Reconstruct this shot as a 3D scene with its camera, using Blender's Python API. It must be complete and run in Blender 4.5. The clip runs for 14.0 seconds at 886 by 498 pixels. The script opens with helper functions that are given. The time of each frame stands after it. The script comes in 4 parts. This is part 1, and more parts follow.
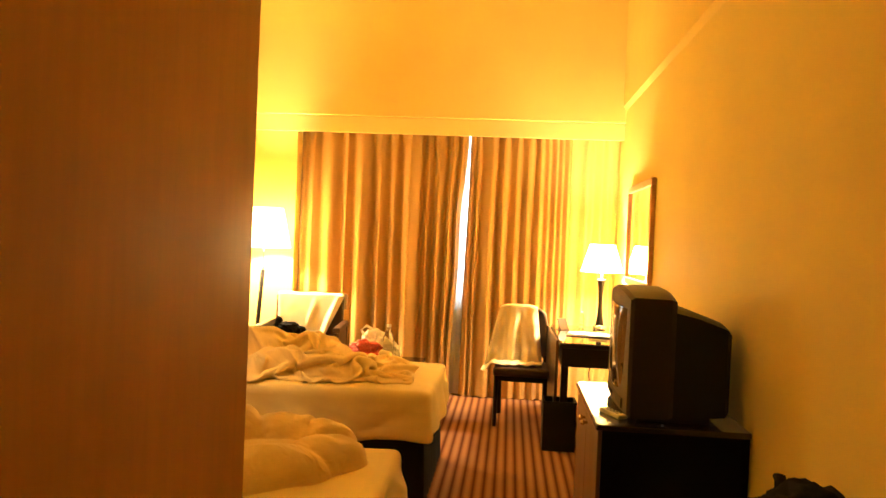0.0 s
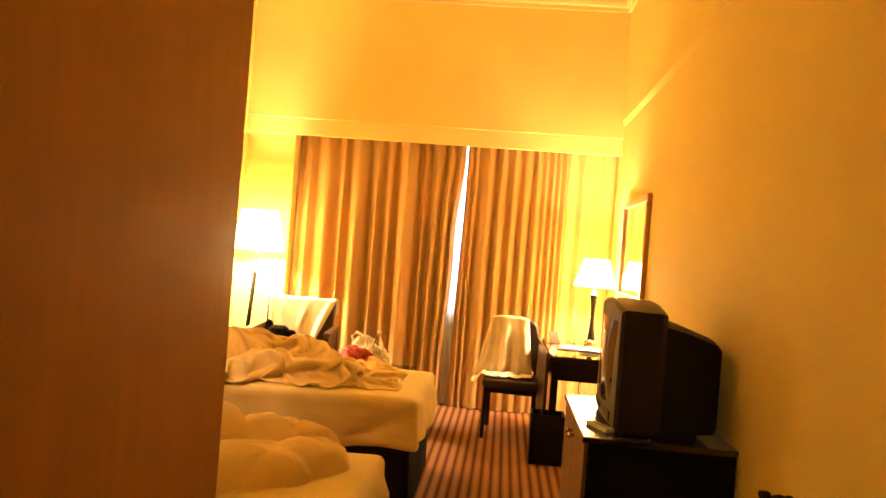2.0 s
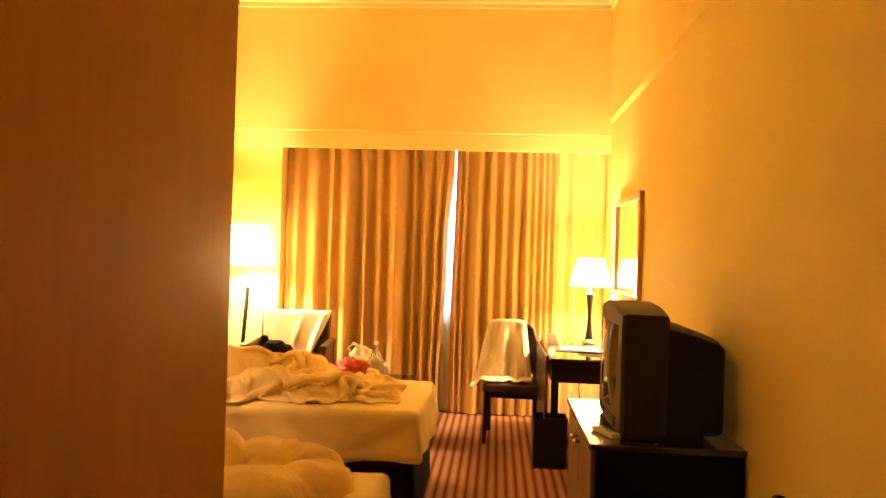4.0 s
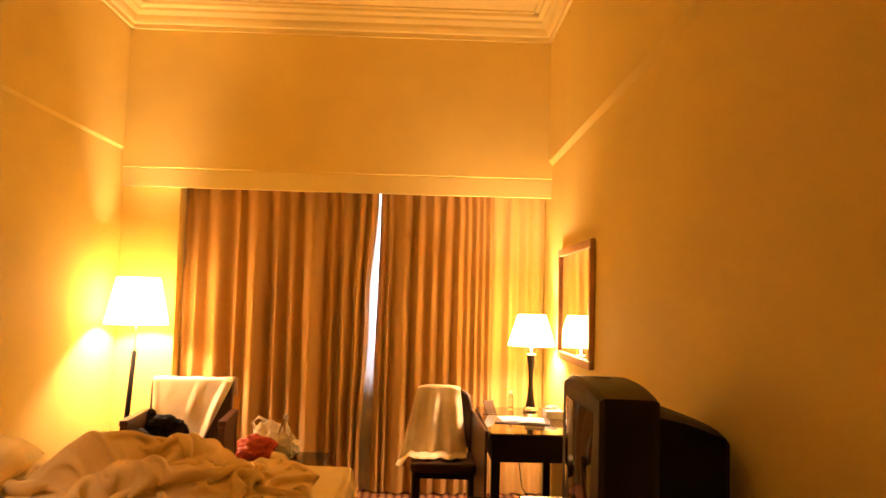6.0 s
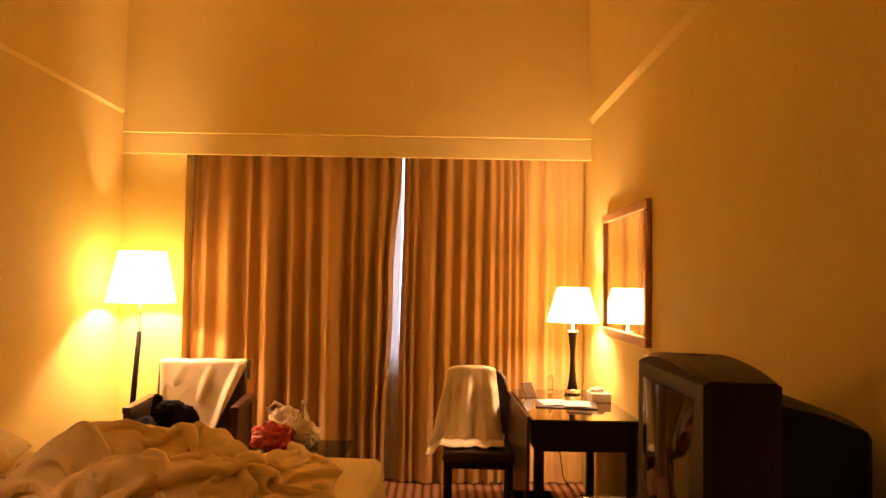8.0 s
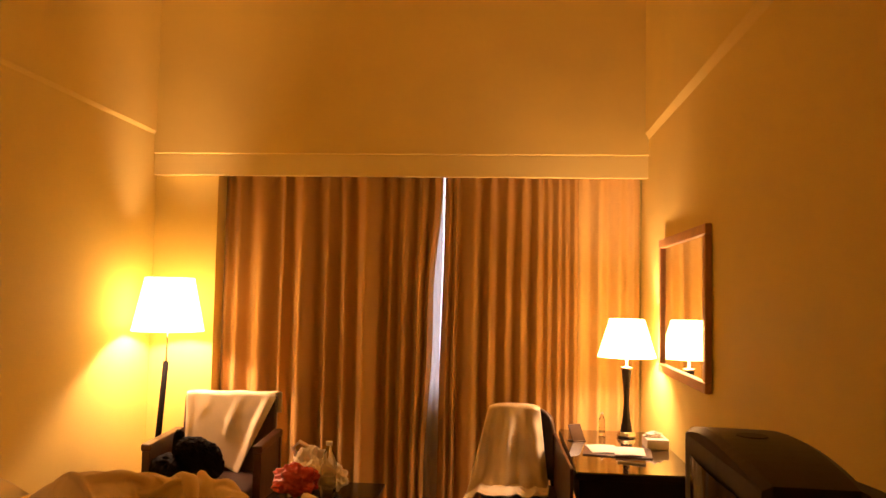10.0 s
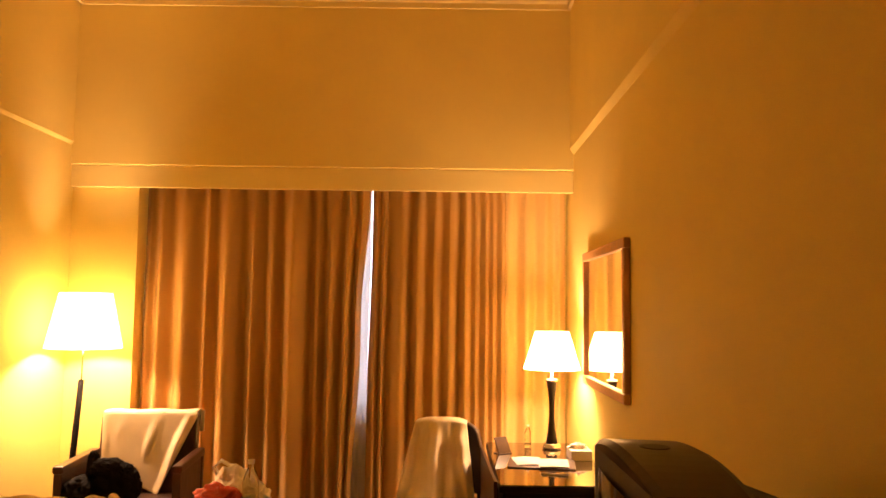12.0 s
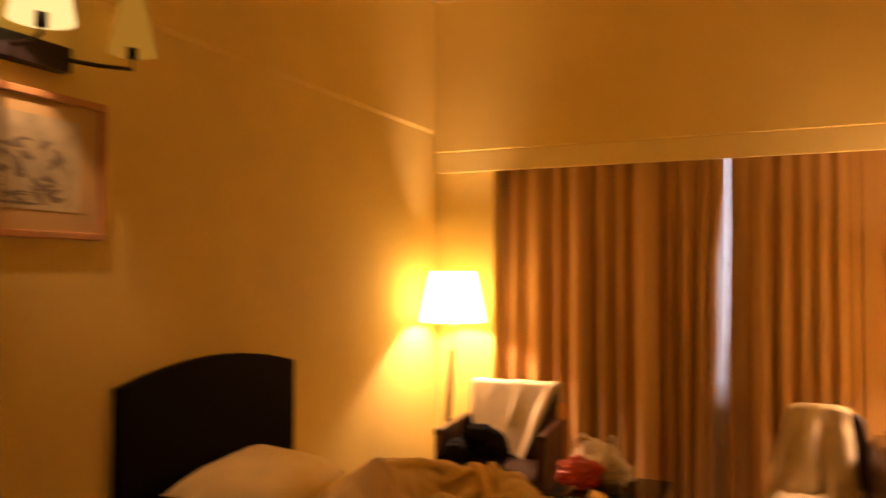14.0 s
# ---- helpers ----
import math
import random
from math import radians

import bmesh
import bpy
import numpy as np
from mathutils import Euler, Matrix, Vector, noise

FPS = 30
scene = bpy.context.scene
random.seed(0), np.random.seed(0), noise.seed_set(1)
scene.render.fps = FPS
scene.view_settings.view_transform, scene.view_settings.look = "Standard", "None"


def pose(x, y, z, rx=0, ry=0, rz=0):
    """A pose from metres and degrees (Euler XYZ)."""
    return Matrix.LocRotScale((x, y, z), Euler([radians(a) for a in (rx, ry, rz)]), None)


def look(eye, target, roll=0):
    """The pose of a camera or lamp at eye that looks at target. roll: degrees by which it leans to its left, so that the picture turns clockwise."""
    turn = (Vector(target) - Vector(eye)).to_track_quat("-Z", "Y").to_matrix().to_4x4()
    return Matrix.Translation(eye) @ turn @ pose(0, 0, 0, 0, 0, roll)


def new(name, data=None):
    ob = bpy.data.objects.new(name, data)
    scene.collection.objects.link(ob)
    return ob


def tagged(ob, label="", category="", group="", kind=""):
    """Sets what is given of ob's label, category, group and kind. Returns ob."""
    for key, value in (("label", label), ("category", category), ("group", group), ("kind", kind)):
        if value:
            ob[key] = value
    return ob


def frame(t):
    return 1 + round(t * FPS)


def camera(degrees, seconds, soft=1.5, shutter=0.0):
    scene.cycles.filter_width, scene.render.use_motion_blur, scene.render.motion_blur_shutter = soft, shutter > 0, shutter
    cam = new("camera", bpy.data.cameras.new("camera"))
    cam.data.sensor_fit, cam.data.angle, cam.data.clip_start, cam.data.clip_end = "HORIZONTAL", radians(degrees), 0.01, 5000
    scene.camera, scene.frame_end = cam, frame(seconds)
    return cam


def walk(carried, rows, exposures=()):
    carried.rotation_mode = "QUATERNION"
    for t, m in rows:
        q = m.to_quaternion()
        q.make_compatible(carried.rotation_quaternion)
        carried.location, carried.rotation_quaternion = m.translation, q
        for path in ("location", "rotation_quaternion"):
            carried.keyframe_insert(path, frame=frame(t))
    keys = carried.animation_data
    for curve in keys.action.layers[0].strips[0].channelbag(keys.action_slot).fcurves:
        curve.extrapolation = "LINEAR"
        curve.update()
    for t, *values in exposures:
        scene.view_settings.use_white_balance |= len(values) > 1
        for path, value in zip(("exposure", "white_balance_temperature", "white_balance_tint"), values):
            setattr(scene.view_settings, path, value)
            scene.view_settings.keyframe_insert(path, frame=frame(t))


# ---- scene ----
cam = camera(59.6, 14.0, shutter=0.5)
PATH = [
    (0, (-0.973, -6.972, 1.48), (-1.145, -4.98, 1.447), 2.4),
    (0.5, (-0.972, -6.973, 1.472), (-1.145, -4.981, 1.441), 2.8),
    (1, (-0.959, -6.959, 1.467), (-1.15, -4.968, 1.433), 3.6),
    (1.5, (-0.949, -6.938, 1.449), (-1.135, -4.947, 1.407), 4.2),
    (2, (-0.957, -6.951, 1.454), (-1.12, -4.958, 1.453), 4.5),
    (2.5, (-0.956, -6.96, 1.463), (-1.111, -4.966, 1.472), 3.5),
    (2.7, (-0.959, -6.961, 1.471), (-1.109, -4.966, 1.456), 2.0),
    (4.8, (-0.985, -6.747, 1.521), (-1.114, -4.752, 1.581), 1.6),
    (5, (-0.967, -6.635, 1.532), (-1.073, -4.639, 1.622), 1.3),
    (5.5, (-0.958, -6.392, 1.54), (-1.093, -4.399, 1.636), 1.5),
    (6, (-1.023, -6.142, 1.543), (-0.97, -4.147, 1.679), 1.5),
    (6.5, (-1.028, -5.928, 1.523), (-0.987, -3.934, 1.664), 0.1),
    (7, (-1.001, -5.747, 1.496), (-1.006, -3.755, 1.679), 0.4),
    (7.5, (-1.045, -5.66, 1.48), (-1.013, -3.664, 1.588), 0.6),
    (7.8, (-1.108, -5.646, 1.51), (-1.073, -3.648, 1.594), 0.5),
    (8, (-1.095, -5.607, 1.484), (-1.088, -3.609, 1.571), 0.9),
    (8.2, (-1.071, -5.554, 1.482), (-1.078, -3.555, 1.559), 1.1),
    (10.3, (-0.913, -5.2, 1.591), (-1.089, -3.213, 1.736), 1.2),
    (10.5, (-0.905, -5.198, 1.577), (-0.988, -3.206, 1.739), 1.5),
    (11, (-0.883, -5.202, 1.577), (-0.903, -3.208, 1.734), 0.9),
    (11.5, (-0.87, -5.206, 1.584), (-0.898, -3.211, 1.728), 1.1),
    (12, (-0.861, -5.205, 1.591), (-0.868, -3.211, 1.747), 0.8),
    (12.5, (-0.857, -5.212, 1.586), (-0.815, -3.22, 1.761), 0.8),
    (13, (-0.879, -5.23, 1.603), (-0.858, -3.237, 1.764), 0.8),
    (13.5, (-0.923, -5.221, 1.634), (-1.186, -3.241, 1.737), 0.3),
    (13.6, (-0.92, -5.219, 1.639), (-1.299, -3.257, 1.722), 0.4),
    (13.7, (-0.921, -5.211, 1.646), (-1.418, -3.275, 1.709), 0.4),
    (13.8, (-0.944, -5.201, 1.655), (-1.551, -3.296, 1.707), 0.3),
    (13.9, (-0.965, -5.201, 1.66), (-1.687, -3.337, 1.712), 0.4),
    (14, (-0.984, -5.204, 1.663), (-1.811, -3.384, 1.721), 0.2),
]
EXPOSURES = [(0, 1.73, 5600, -21), (2.5, 1.68, 5700, -13), (4.8, 1.57, 5700, -13), (5.5, 1.07, 6000, -2), (6.0, 0.70, 6250, 6), (6.5, 0.29, 6400, 12), (8.0, 0.12, 6400, 14), (10.3, -0.21, 6400, 14), (10.6, 0.0, 6350, 12), (11.0, 0.20, 6250, 9), (13.0, 0.20, 6250, 8), (13.5, -0.05, 6300, 7), (14.0, -0.31, 6500, 14)]
walk(cam, [(t, look(eye, target, roll)) for t, eye, target, roll in PATH], EXPOSURES)

# the lamps of the place: warm bulbs in fabric shades
WARM = (1.0, 0.56, 0.34)
BULB_FLOOR, BULB_TABLE, BULB_SCONCE = 128.0, 62.0, 29.0

world = bpy.data.worlds.new("world")
world.use_nodes = True
scene.world = world
wn = world.node_tree.nodes
sky = wn.new("ShaderNodeTexSky")
sky.sky_type, sky.sun_disc, sky.sun_elevation, sky.sun_rotation = "NISHITA", False, radians(35), radians(140)
world.node_tree.links.new(sky.outputs[0], wn["Background"].inputs[0])
wn["Background"].inputs[1].default_value = 0.1


def bulb(name, place, watts, size=0.045):
    data = bpy.data.lights.new(name, "POINT")
    data.energy, data.color, data.shadow_soft_size = watts, WARM, size
    ob = new(name, data)
    ob.location = place
    return ob


# ---- materials ----
def mat(name, base, rough=0.6, metal=0.0, fine=60.0, coarse=4.0, vary=0.12, bump=0.05, sheen=0.0, stretch=(1, 1, 1), spec=0.5, coat=0.0, rvar=0.1):
    """A principled surface, varied at two scales in colour, gloss and relief."""
    m = bpy.data.materials.new(name)
    m.use_nodes = True
    n, l = m.node_tree.nodes, m.node_tree.links
    p = n["Principled BSDF"]
    co = n.new("ShaderNodeTexCoord")
    mp = n.new("ShaderNodeMapping")
    mp.inputs["Scale"].default_value = stretch
    l.new(co.outputs["Object"], mp.inputs[0])
    a, b = n.new("ShaderNodeTexNoise"), n.new("ShaderNodeTexNoise")
    a.inputs["Scale"].default_value, b.inputs["Scale"].default_value = fine, coarse
    a.inputs["Detail"].default_value, b.inputs["Detail"].default_value = 4, 3
    l.new(mp.outputs[0], a.inputs[0])
    l.new(mp.outputs[0], b.inputs[0])
    mix = n.new("ShaderNodeMath")
    mix.operation = "MULTIPLY_ADD"
    mix.inputs[1].default_value = 0.45
    half = n.new("ShaderNodeMath")
    half.operation = "MULTIPLY"
    half.inputs[1].default_value = 0.55
    l.new(b.outputs[0], half.inputs[0])
    l.new(a.outputs[0], mix.inputs[0])
    l.new(half.outputs[0], mix.inputs[2])
    ramp = n.new("ShaderNodeValToRGB")
    e = ramp.color_ramp.elements
    e[0].position, e[1].position = 0.3, 0.7
    e[0].color = (*[c * (1 - vary) for c in base], 1)
    e[1].color = (*[min(1, c * (1 + vary)) for c in base], 1)
    l.new(mix.outputs[0], ramp.inputs[0])
    l.new(ramp.outputs[0], p.inputs["Base Color"])
    rr = n.new("ShaderNodeMapRange")
    rr.inputs[3].default_value, rr.inputs[4].default_value = max(0.02, rough - rvar), min(1, rough + rvar)
    l.new(b.outputs[0], rr.inputs[0])
    l.new(rr.outputs[0], p.inputs["Roughness"])
    p.inputs["Metallic"].default_value = metal
    p.inputs["Specular IOR Level"].default_value = spec
    p.inputs["Sheen Weight"].default_value = sheen
    p.inputs["Coat Weight"].default_value = coat
    if bump:
        bp = n.new("ShaderNodeBump")
        bp.inputs["Strength"].default_value = bump
        bp.inputs["Distance"].default_value = 0.01
        l.new(mix.outputs[0], bp.inputs["Height"])
        l.new(bp.outputs[0], p.inputs["Normal"])
    return m


def crumpled(m, scale, deep):
    """Adds soft creases over the fine relief of a cloth."""
    n, l = m.node_tree.nodes, m.node_tree.links
    p = n["Principled BSDF"]
    co, w = n.new("ShaderNodeTexCoord"), n.new("ShaderNodeTexNoise")
    w.inputs["Scale"].default_value, w.inputs["Detail"].default_value, w.inputs["Distortion"].default_value = scale, 3, 0.8
    fold = n.new("ShaderNodeMath")
    fold.operation = "PINGPONG"
    fold.inputs[1].default_value = 0.09
    bp = n.new("ShaderNodeBump")
    bp.inputs["Strength"].default_value, bp.inputs["Distance"].default_value = 0.6, deep
    l.new(co.outputs["Object"], w.inputs[0])
    l.new(w.outputs[0], fold.inputs[0])
    l.new(fold.outputs[0], bp.inputs["Height"])
    l.new(p.inputs["Normal"].links[0].from_socket, bp.inputs["Normal"])
    l.new(bp.outputs[0], p.inputs["Normal"])
    return m


def glow(name, color, strength):
    m = bpy.data.materials.new(name)
    m.use_nodes = True
    n, l = m.node_tree.nodes, m.node_tree.links
    n.remove(n["Principled BSDF"])
    e = n.new("ShaderNodeEmission")
    e.inputs[0].default_value, e.inputs[1].default_value = (*color, 1), strength
    l.new(e.outputs[0], n["Material Output"].inputs[0])
    return m


def glass(name, color=(1, 1, 1), rough=0.0, ior=1.45):
    m = bpy.data.materials.new(name)
    m.use_nodes = True
    p = m.node_tree.nodes["Principled BSDF"]
    p.inputs["Base Color"].default_value = (*color, 1)
    p.inputs["Roughness"].default_value, p.inputs["IOR"].default_value, p.inputs["Transmission Weight"].default_value = rough, ior, 1
    return m


WALL = mat("wall_paint", (0.82, 0.655, 0.195), 0.7, fine=220, coarse=2.2, vary=0.05, bump=0.06, spec=0.12)
CEIL = mat("ceiling_paint", (0.84, 0.69, 0.24), 0.7, fine=150, coarse=2, vary=0.04, bump=0.04)
VENEER = mat("veneer", (0.72, 0.365, 0.095), 0.40, fine=30, coarse=3, vary=0.09, bump=0.0, stretch=(1, 1.5, 0.15), spec=0.08)
DARKWOOD = mat("dark_wood", (0.013, 0.007, 0.005), 0.42, fine=50, coarse=5, vary=0.3, bump=0.03, stretch=(1, 4, 1), spec=0.3)
BROWNWOOD = mat("brown_wood", (0.060, 0.023, 0.011), 0.35, fine=50, coarse=6, vary=0.25, bump=0.03, stretch=(1, 5, 1))
DOORWOOD = mat("door_veneer", (0.16, 0.085, 0.034), 0.35, fine=50, coarse=6, vary=0.2, bump=0.02, stretch=(1, 1, 0.2))
FRAMEWOOD = mat("frame_wood", (0.56, 0.28, 0.10), 0.35, fine=60, coarse=8, vary=0.2, bump=0.03, stretch=(5, 1, 1))
LACQUER = mat("black_lacquer", (0.006, 0.0045, 0.004), 0.6, fine=60, coarse=4, vary=0.3, bump=0.02, spec=0.05)
LINEN = mat("white_linen", (0.88, 0.71, 0.31), 0.85, fine=300, coarse=8, vary=0.05, bump=0.08, sheen=0.1, spec=0.2)
DUVET = crumpled(mat("duvet_cotton", (0.88, 0.68, 0.32), 0.85, fine=300, coarse=8, vary=0.05, bump=0.08, sheen=0.1, spec=0.2), 4.0, 0.05)
TOWEL = mat("terry_cotton", (0.85, 0.73, 0.48), 0.95, fine=420, coarse=10, vary=0.07, bump=0.35, sheen=0.2, spec=0.1)
VALANCE = mat("navy_valance", (0.008, 0.007, 0.010), 0.9, fine=260, coarse=6, vary=0.2, bump=0.1, spec=0.2)
CURTAIN = mat("curtain_cloth", (0.48, 0.28, 0.07), 0.62, fine=420, coarse=3, vary=0.05, bump=0.04, sheen=0.15, stretch=(1, 1, 0.15), spec=0.4)
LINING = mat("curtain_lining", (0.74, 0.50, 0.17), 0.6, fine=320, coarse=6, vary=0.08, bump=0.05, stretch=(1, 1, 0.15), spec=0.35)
LEATHER = mat("dark_leather", (0.045, 0.022, 0.014), 0.42, fine=180, coarse=7, vary=0.2, bump=0.12)
BLACKPL = mat("black_plastic", (0.006, 0.0055, 0.0055), 0.5, fine=300, coarse=6, vary=0.2, bump=0.04, spec=0.3)
TVPL = mat("television_plastic", (0.032, 0.020, 0.012), 0.42, fine=300, coarse=6, vary=0.1, bump=0.03, spec=0.3)
GREYPL = mat("grey_plastic", (0.008, 0.006, 0.005), 0.42, fine=300, coarse=6, vary=0.1, bump=0.03, spec=0.35)
BLACKCLOTH = mat("black_cloth", (0.010, 0.009, 0.009), 0.9, fine=200, coarse=9, vary=0.3, bump=0.15, spec=0.1)
CHROME = mat("chrome", (0.75, 0.72, 0.66), 0.18, 1.0, fine=80, coarse=6, vary=0.06, bump=0.0)
PAPER = mat("paper", (0.80, 0.77, 0.70), 0.8, fine=120, coarse=9, vary=0.04, bump=0.02, spec=0.2)
REDBAG = mat("red_plastic_film", (0.62, 0.07, 0.04), 0.38, fine=40, coarse=9, vary=0.15, bump=0.1)
WHITEBAG = mat("white_plastic_film", (0.88, 0.80, 0.64), 0.38, fine=40, coarse=9, vary=0.08, bump=0.1)
PRINT = mat("ink_print", (0.50, 0.42, 0.22), 0.7, fine=14, coarse=5, vary=0.35, bump=0.0)
MOUNT = mat("picture_mount", (0.58, 0.40, 0.15), 0.8, fine=120, coarse=4, vary=0.04, bump=0.02)
INK = mat("ink", (0.22, 0.18, 0.11), 0.7, fine=30, coarse=9, vary=0.4, bump=0.0)
SCREEN = mat("tube_glass", (0.012, 0.012, 0.012), 0.06, fine=30, coarse=4, vary=0.1, bump=0.0, rvar=0.02)
MIRROR = mat("mirror_silver", (0.86, 0.86, 0.84), 0.02, 1.0, vary=0.01, bump=0.0, rvar=0.01)
CLEAR = glass("clear_plastic", (0.97, 0.97, 0.95), 0.03, 1.16)
SHADE_GLOW = glow("lit_shade", (1.0, 0.52, 0.18), 14.0)
SHADE_BRIGHT = glow("lit_shade_bright", (1.0, 0.52, 0.18), 20.0)
SHADE_DIM = glow("lit_shade_dim", (1.0, 0.42, 0.04), 0.46)
SHADE_MID = glow("lit_shade_mid", (1.0, 0.66, 0.24), 1.7)
DAY = glow("daylight", (0.93, 0.90, 1.0), 3.4)


def net_material():
    """Thin white net: scatters daylight through, and lets a little straight past."""
    m = mat("sheer_net", (0.84, 0.76, 0.66), 0.8, fine=300, coarse=5, vary=0.08, bump=0.05)
    n, l = m.node_tree.nodes, m.node_tree.links
    p = n["Principled BSDF"]
    through_cloth, clear = n.new("ShaderNodeBsdfTranslucent"), n.new("ShaderNodeBsdfTransparent")
    through_cloth.inputs[0].default_value = (0.84, 0.76, 0.74, 1)
    a, b = n.new("ShaderNodeMixShader"), n.new("ShaderNodeMixShader")
    a.inputs[0].default_value, b.inputs[0].default_value = 0.42, 0.02
    l.new(p.outputs[0], a.inputs[1])
    l.new(through_cloth.outputs[0], a.inputs[2])
    l.new(a.outputs[0], b.inputs[1])
    l.new(clear.outputs[0], b.inputs[2])
    l.new(b.outputs[0], n["Material Output"].inputs[0])
    return m


SHEER = net_material()


def carpet_material():
    """Tan and maroon stripes that run towards the window, in a looped pile; the ribs' rounded shading is painted by the
    colour ramp.
    """
    m = mat("striped_carpet", (0.25, 0.12, 0.06), 0.95, fine=500, coarse=5, vary=0.2, bump=0.5, spec=0.1)
    n, l = m.node_tree.nodes, m.node_tree.links
    p = n["Principled BSDF"]
    co = n.new("ShaderNodeTexCoord")
    w = n.new("ShaderNodeTexWave")
    w.wave_type, w.bands_direction, w.wave_profile = "BANDS", "X", "SIN"
    w.inputs["Scale"].default_value = 5.0
    w.inputs["Distortion"].default_value = 0.25
    w.inputs["Detail"].default_value = 3
    w.inputs["Detail Scale"].default_value = 6
    l.new(co.outputs["Object"], w.inputs[0])
    r = n.new("ShaderNodeValToRGB")
    # dark furrow to tan crown: shading of round ribs put into the colour
    e = r.color_ramp.elements
    e[0].position, e[0].color = 0.0, (0.11, 0.036, 0.02, 1)
    e[1].position, e[1].color = 0.9, (0.40, 0.23, 0.11, 1)
    mid = e.new(0.22)
    mid.color = (0.24, 0.115, 0.055, 1)
    l.new(w.outputs[1], r.inputs[0])
    mx = n.new("ShaderNodeMix")
    mx.data_type, mx.blend_type = "RGBA", "MULTIPLY"
    mx.inputs[0].default_value = 0.35
    old = p.inputs["Base Color"].links[0].from_socket
    l.new(r.outputs[0], mx.inputs[6])
    l.new(old, mx.inputs[7])
    gain = n.new("ShaderNodeMix")
    gain.data_type, gain.blend_type = "RGBA", "MULTIPLY"
    gain.inputs[0].default_value = 1.0
    gain.inputs[7].default_value = (1.35, 1.35, 1.35, 1)
    l.new(mx.outputs[2], gain.inputs[6])
    l.new(gain.outputs[2], p.inputs["Base Color"])
    return m


CARPET = carpet_material()


# ---- building helpers ----
def part(name, bm, material, parent, label="", smooth=False):
    me = bpy.data.meshes.new(name)
    bmesh.ops.recalc_face_normals(bm, faces=bm.faces)
    bm.to_mesh(me)
    bm.free()
    me.materials.append(material)
    if smooth:
        me.shade_smooth()
    ob = new(name, me)
    if parent:
        ob.parent = parent
    if label:
        tagged(ob, label)
    return ob


def thing(name, m, label, category, group=""):
    ob = new(name)
    ob.empty_display_size = 0.1
    ob.matrix_world = m
    return tagged(ob, label, category, group)


def box(x0, x1, y0, y1, z0, z1, bevel=0.004, seg=2, bm=None):
    b = bmesh.new()
    bmesh.ops.create_cube(b, size=1)
    for v in b.verts:
        v.co = Vector(((x0 + x1) / 2 + v.co.x * (x1 - x0), (y0 + y1) / 2 + v.co.y * (y1 - y0), (z0 + z1) / 2 + v.co.z * (z1 - z0)))
    if bevel:
        bmesh.ops.bevel(b, geom=b.edges[:], offset=bevel, segments=seg, affect="EDGES", profile=0.6)
    return b


def joined(*bms):
    out = bmesh.new()
    for b in bms:
        me = bpy.data.meshes.new("tmp")
        b.to_mesh(me)
        b.free()
        out.from_mesh(me)
        bpy.data.meshes.remove(me)
    return out


def moved(b, m):
    b.transform(m)
    return b


def lathe(profile, steps=40, closed=True):
    """A turned body from pairs of radius and height."""
    b = bmesh.new()
    rings = []
    for r, z in profile:
        rings.append([b.verts.new((r * math.cos(2 * math.pi * k / steps), r * math.sin(2 * math.pi * k / steps), z)) for k in range(steps)])
    for u, w in zip(rings, rings[1:]):
        for k in range(steps):
            b.faces.new((u[k], u[(k + 1) % steps], w[(k + 1) % steps], w[k]))
    if closed:
        b.faces.new(rings[0][::-1])
        b.faces.new(rings[-1])
    return b


def tube(points, radius, steps=10):
    """A round bar along some points."""
    b = bmesh.new()
    pts = [Vector(p) for p in points]
    rings = []
    for i, p in enumerate(pts):
        d = (pts[min(i + 1, len(pts) - 1)] - pts[max(i - 1, 0)]).normalized()
        side = d.cross(Vector((0.13, 0.31, 1) if abs(d.z) < 0.9 else (1, 0.2, 0))).normalized()
        up = d.cross(side)
        r = radius[i] if isinstance(radius, (list, tuple)) else radius
        rings.append([b.verts.new(p + r * (math.cos(2 * math.pi * k / steps) * side + math.sin(2 * math.pi * k / steps) * up)) for k in range(steps)])
    for u, w in zip(rings, rings[1:]):
        for k in range(steps):
            b.faces.new((u[k], u[(k + 1) % steps], w[(k + 1) % steps], w[k]))
    b.faces.new(rings[0][::-1])
    b.faces.new(rings[-1])
    return b


def sheet(fn, nu, nv):
    """A surface over the unit square; fn gives a place or None."""
    b = bmesh.new()
    grid = [[None] * (nv + 1) for _ in range(nu + 1)]
    for i in range(nu + 1):
        for j in range(nv + 1):
            p = fn(i / nu, j / nv)
            if p is not None:
                grid[i][j] = b.verts.new(p)
    for i in range(nu):
        for j in range(nv):
            q = (grid[i][j], grid[i + 1][j], grid[i + 1][j + 1], grid[i][j + 1])
            if all(q):
                b.faces.new(q)
    return b


def thick(b, t):
    """Gives a cloth its thickness, downwards along its normals."""
    bmesh.ops.recalc_face_normals(b, faces=b.faces)
    geom = bmesh.ops.solidify(b, geom=b.faces[:], thickness=t)
    return b


def n3(x, y, z=0.0, s=1.0):
    return noise.noise(Vector((x * s, y * s, z)))


def ridge(x, y, z, s):
    return 1 - abs(noise.noise(Vector((x * s, y * s, z)))) * 2.2


def smooth01(x):
    x = min(1, max(0, x))
    return x * x * (3 - 2 * x)


def structure(name, bm, material, label, category, smooth=False):
    return tagged(part(name, bm, material, None, "", smooth), label, category, "", "structure")


# ---- the room ----
XL, CEIL_Z, Y_BACK, Y_EDGE, X_HALL = -3.42, 3.86, -8.6, -5.57, -1.45
PROUD = 0.024

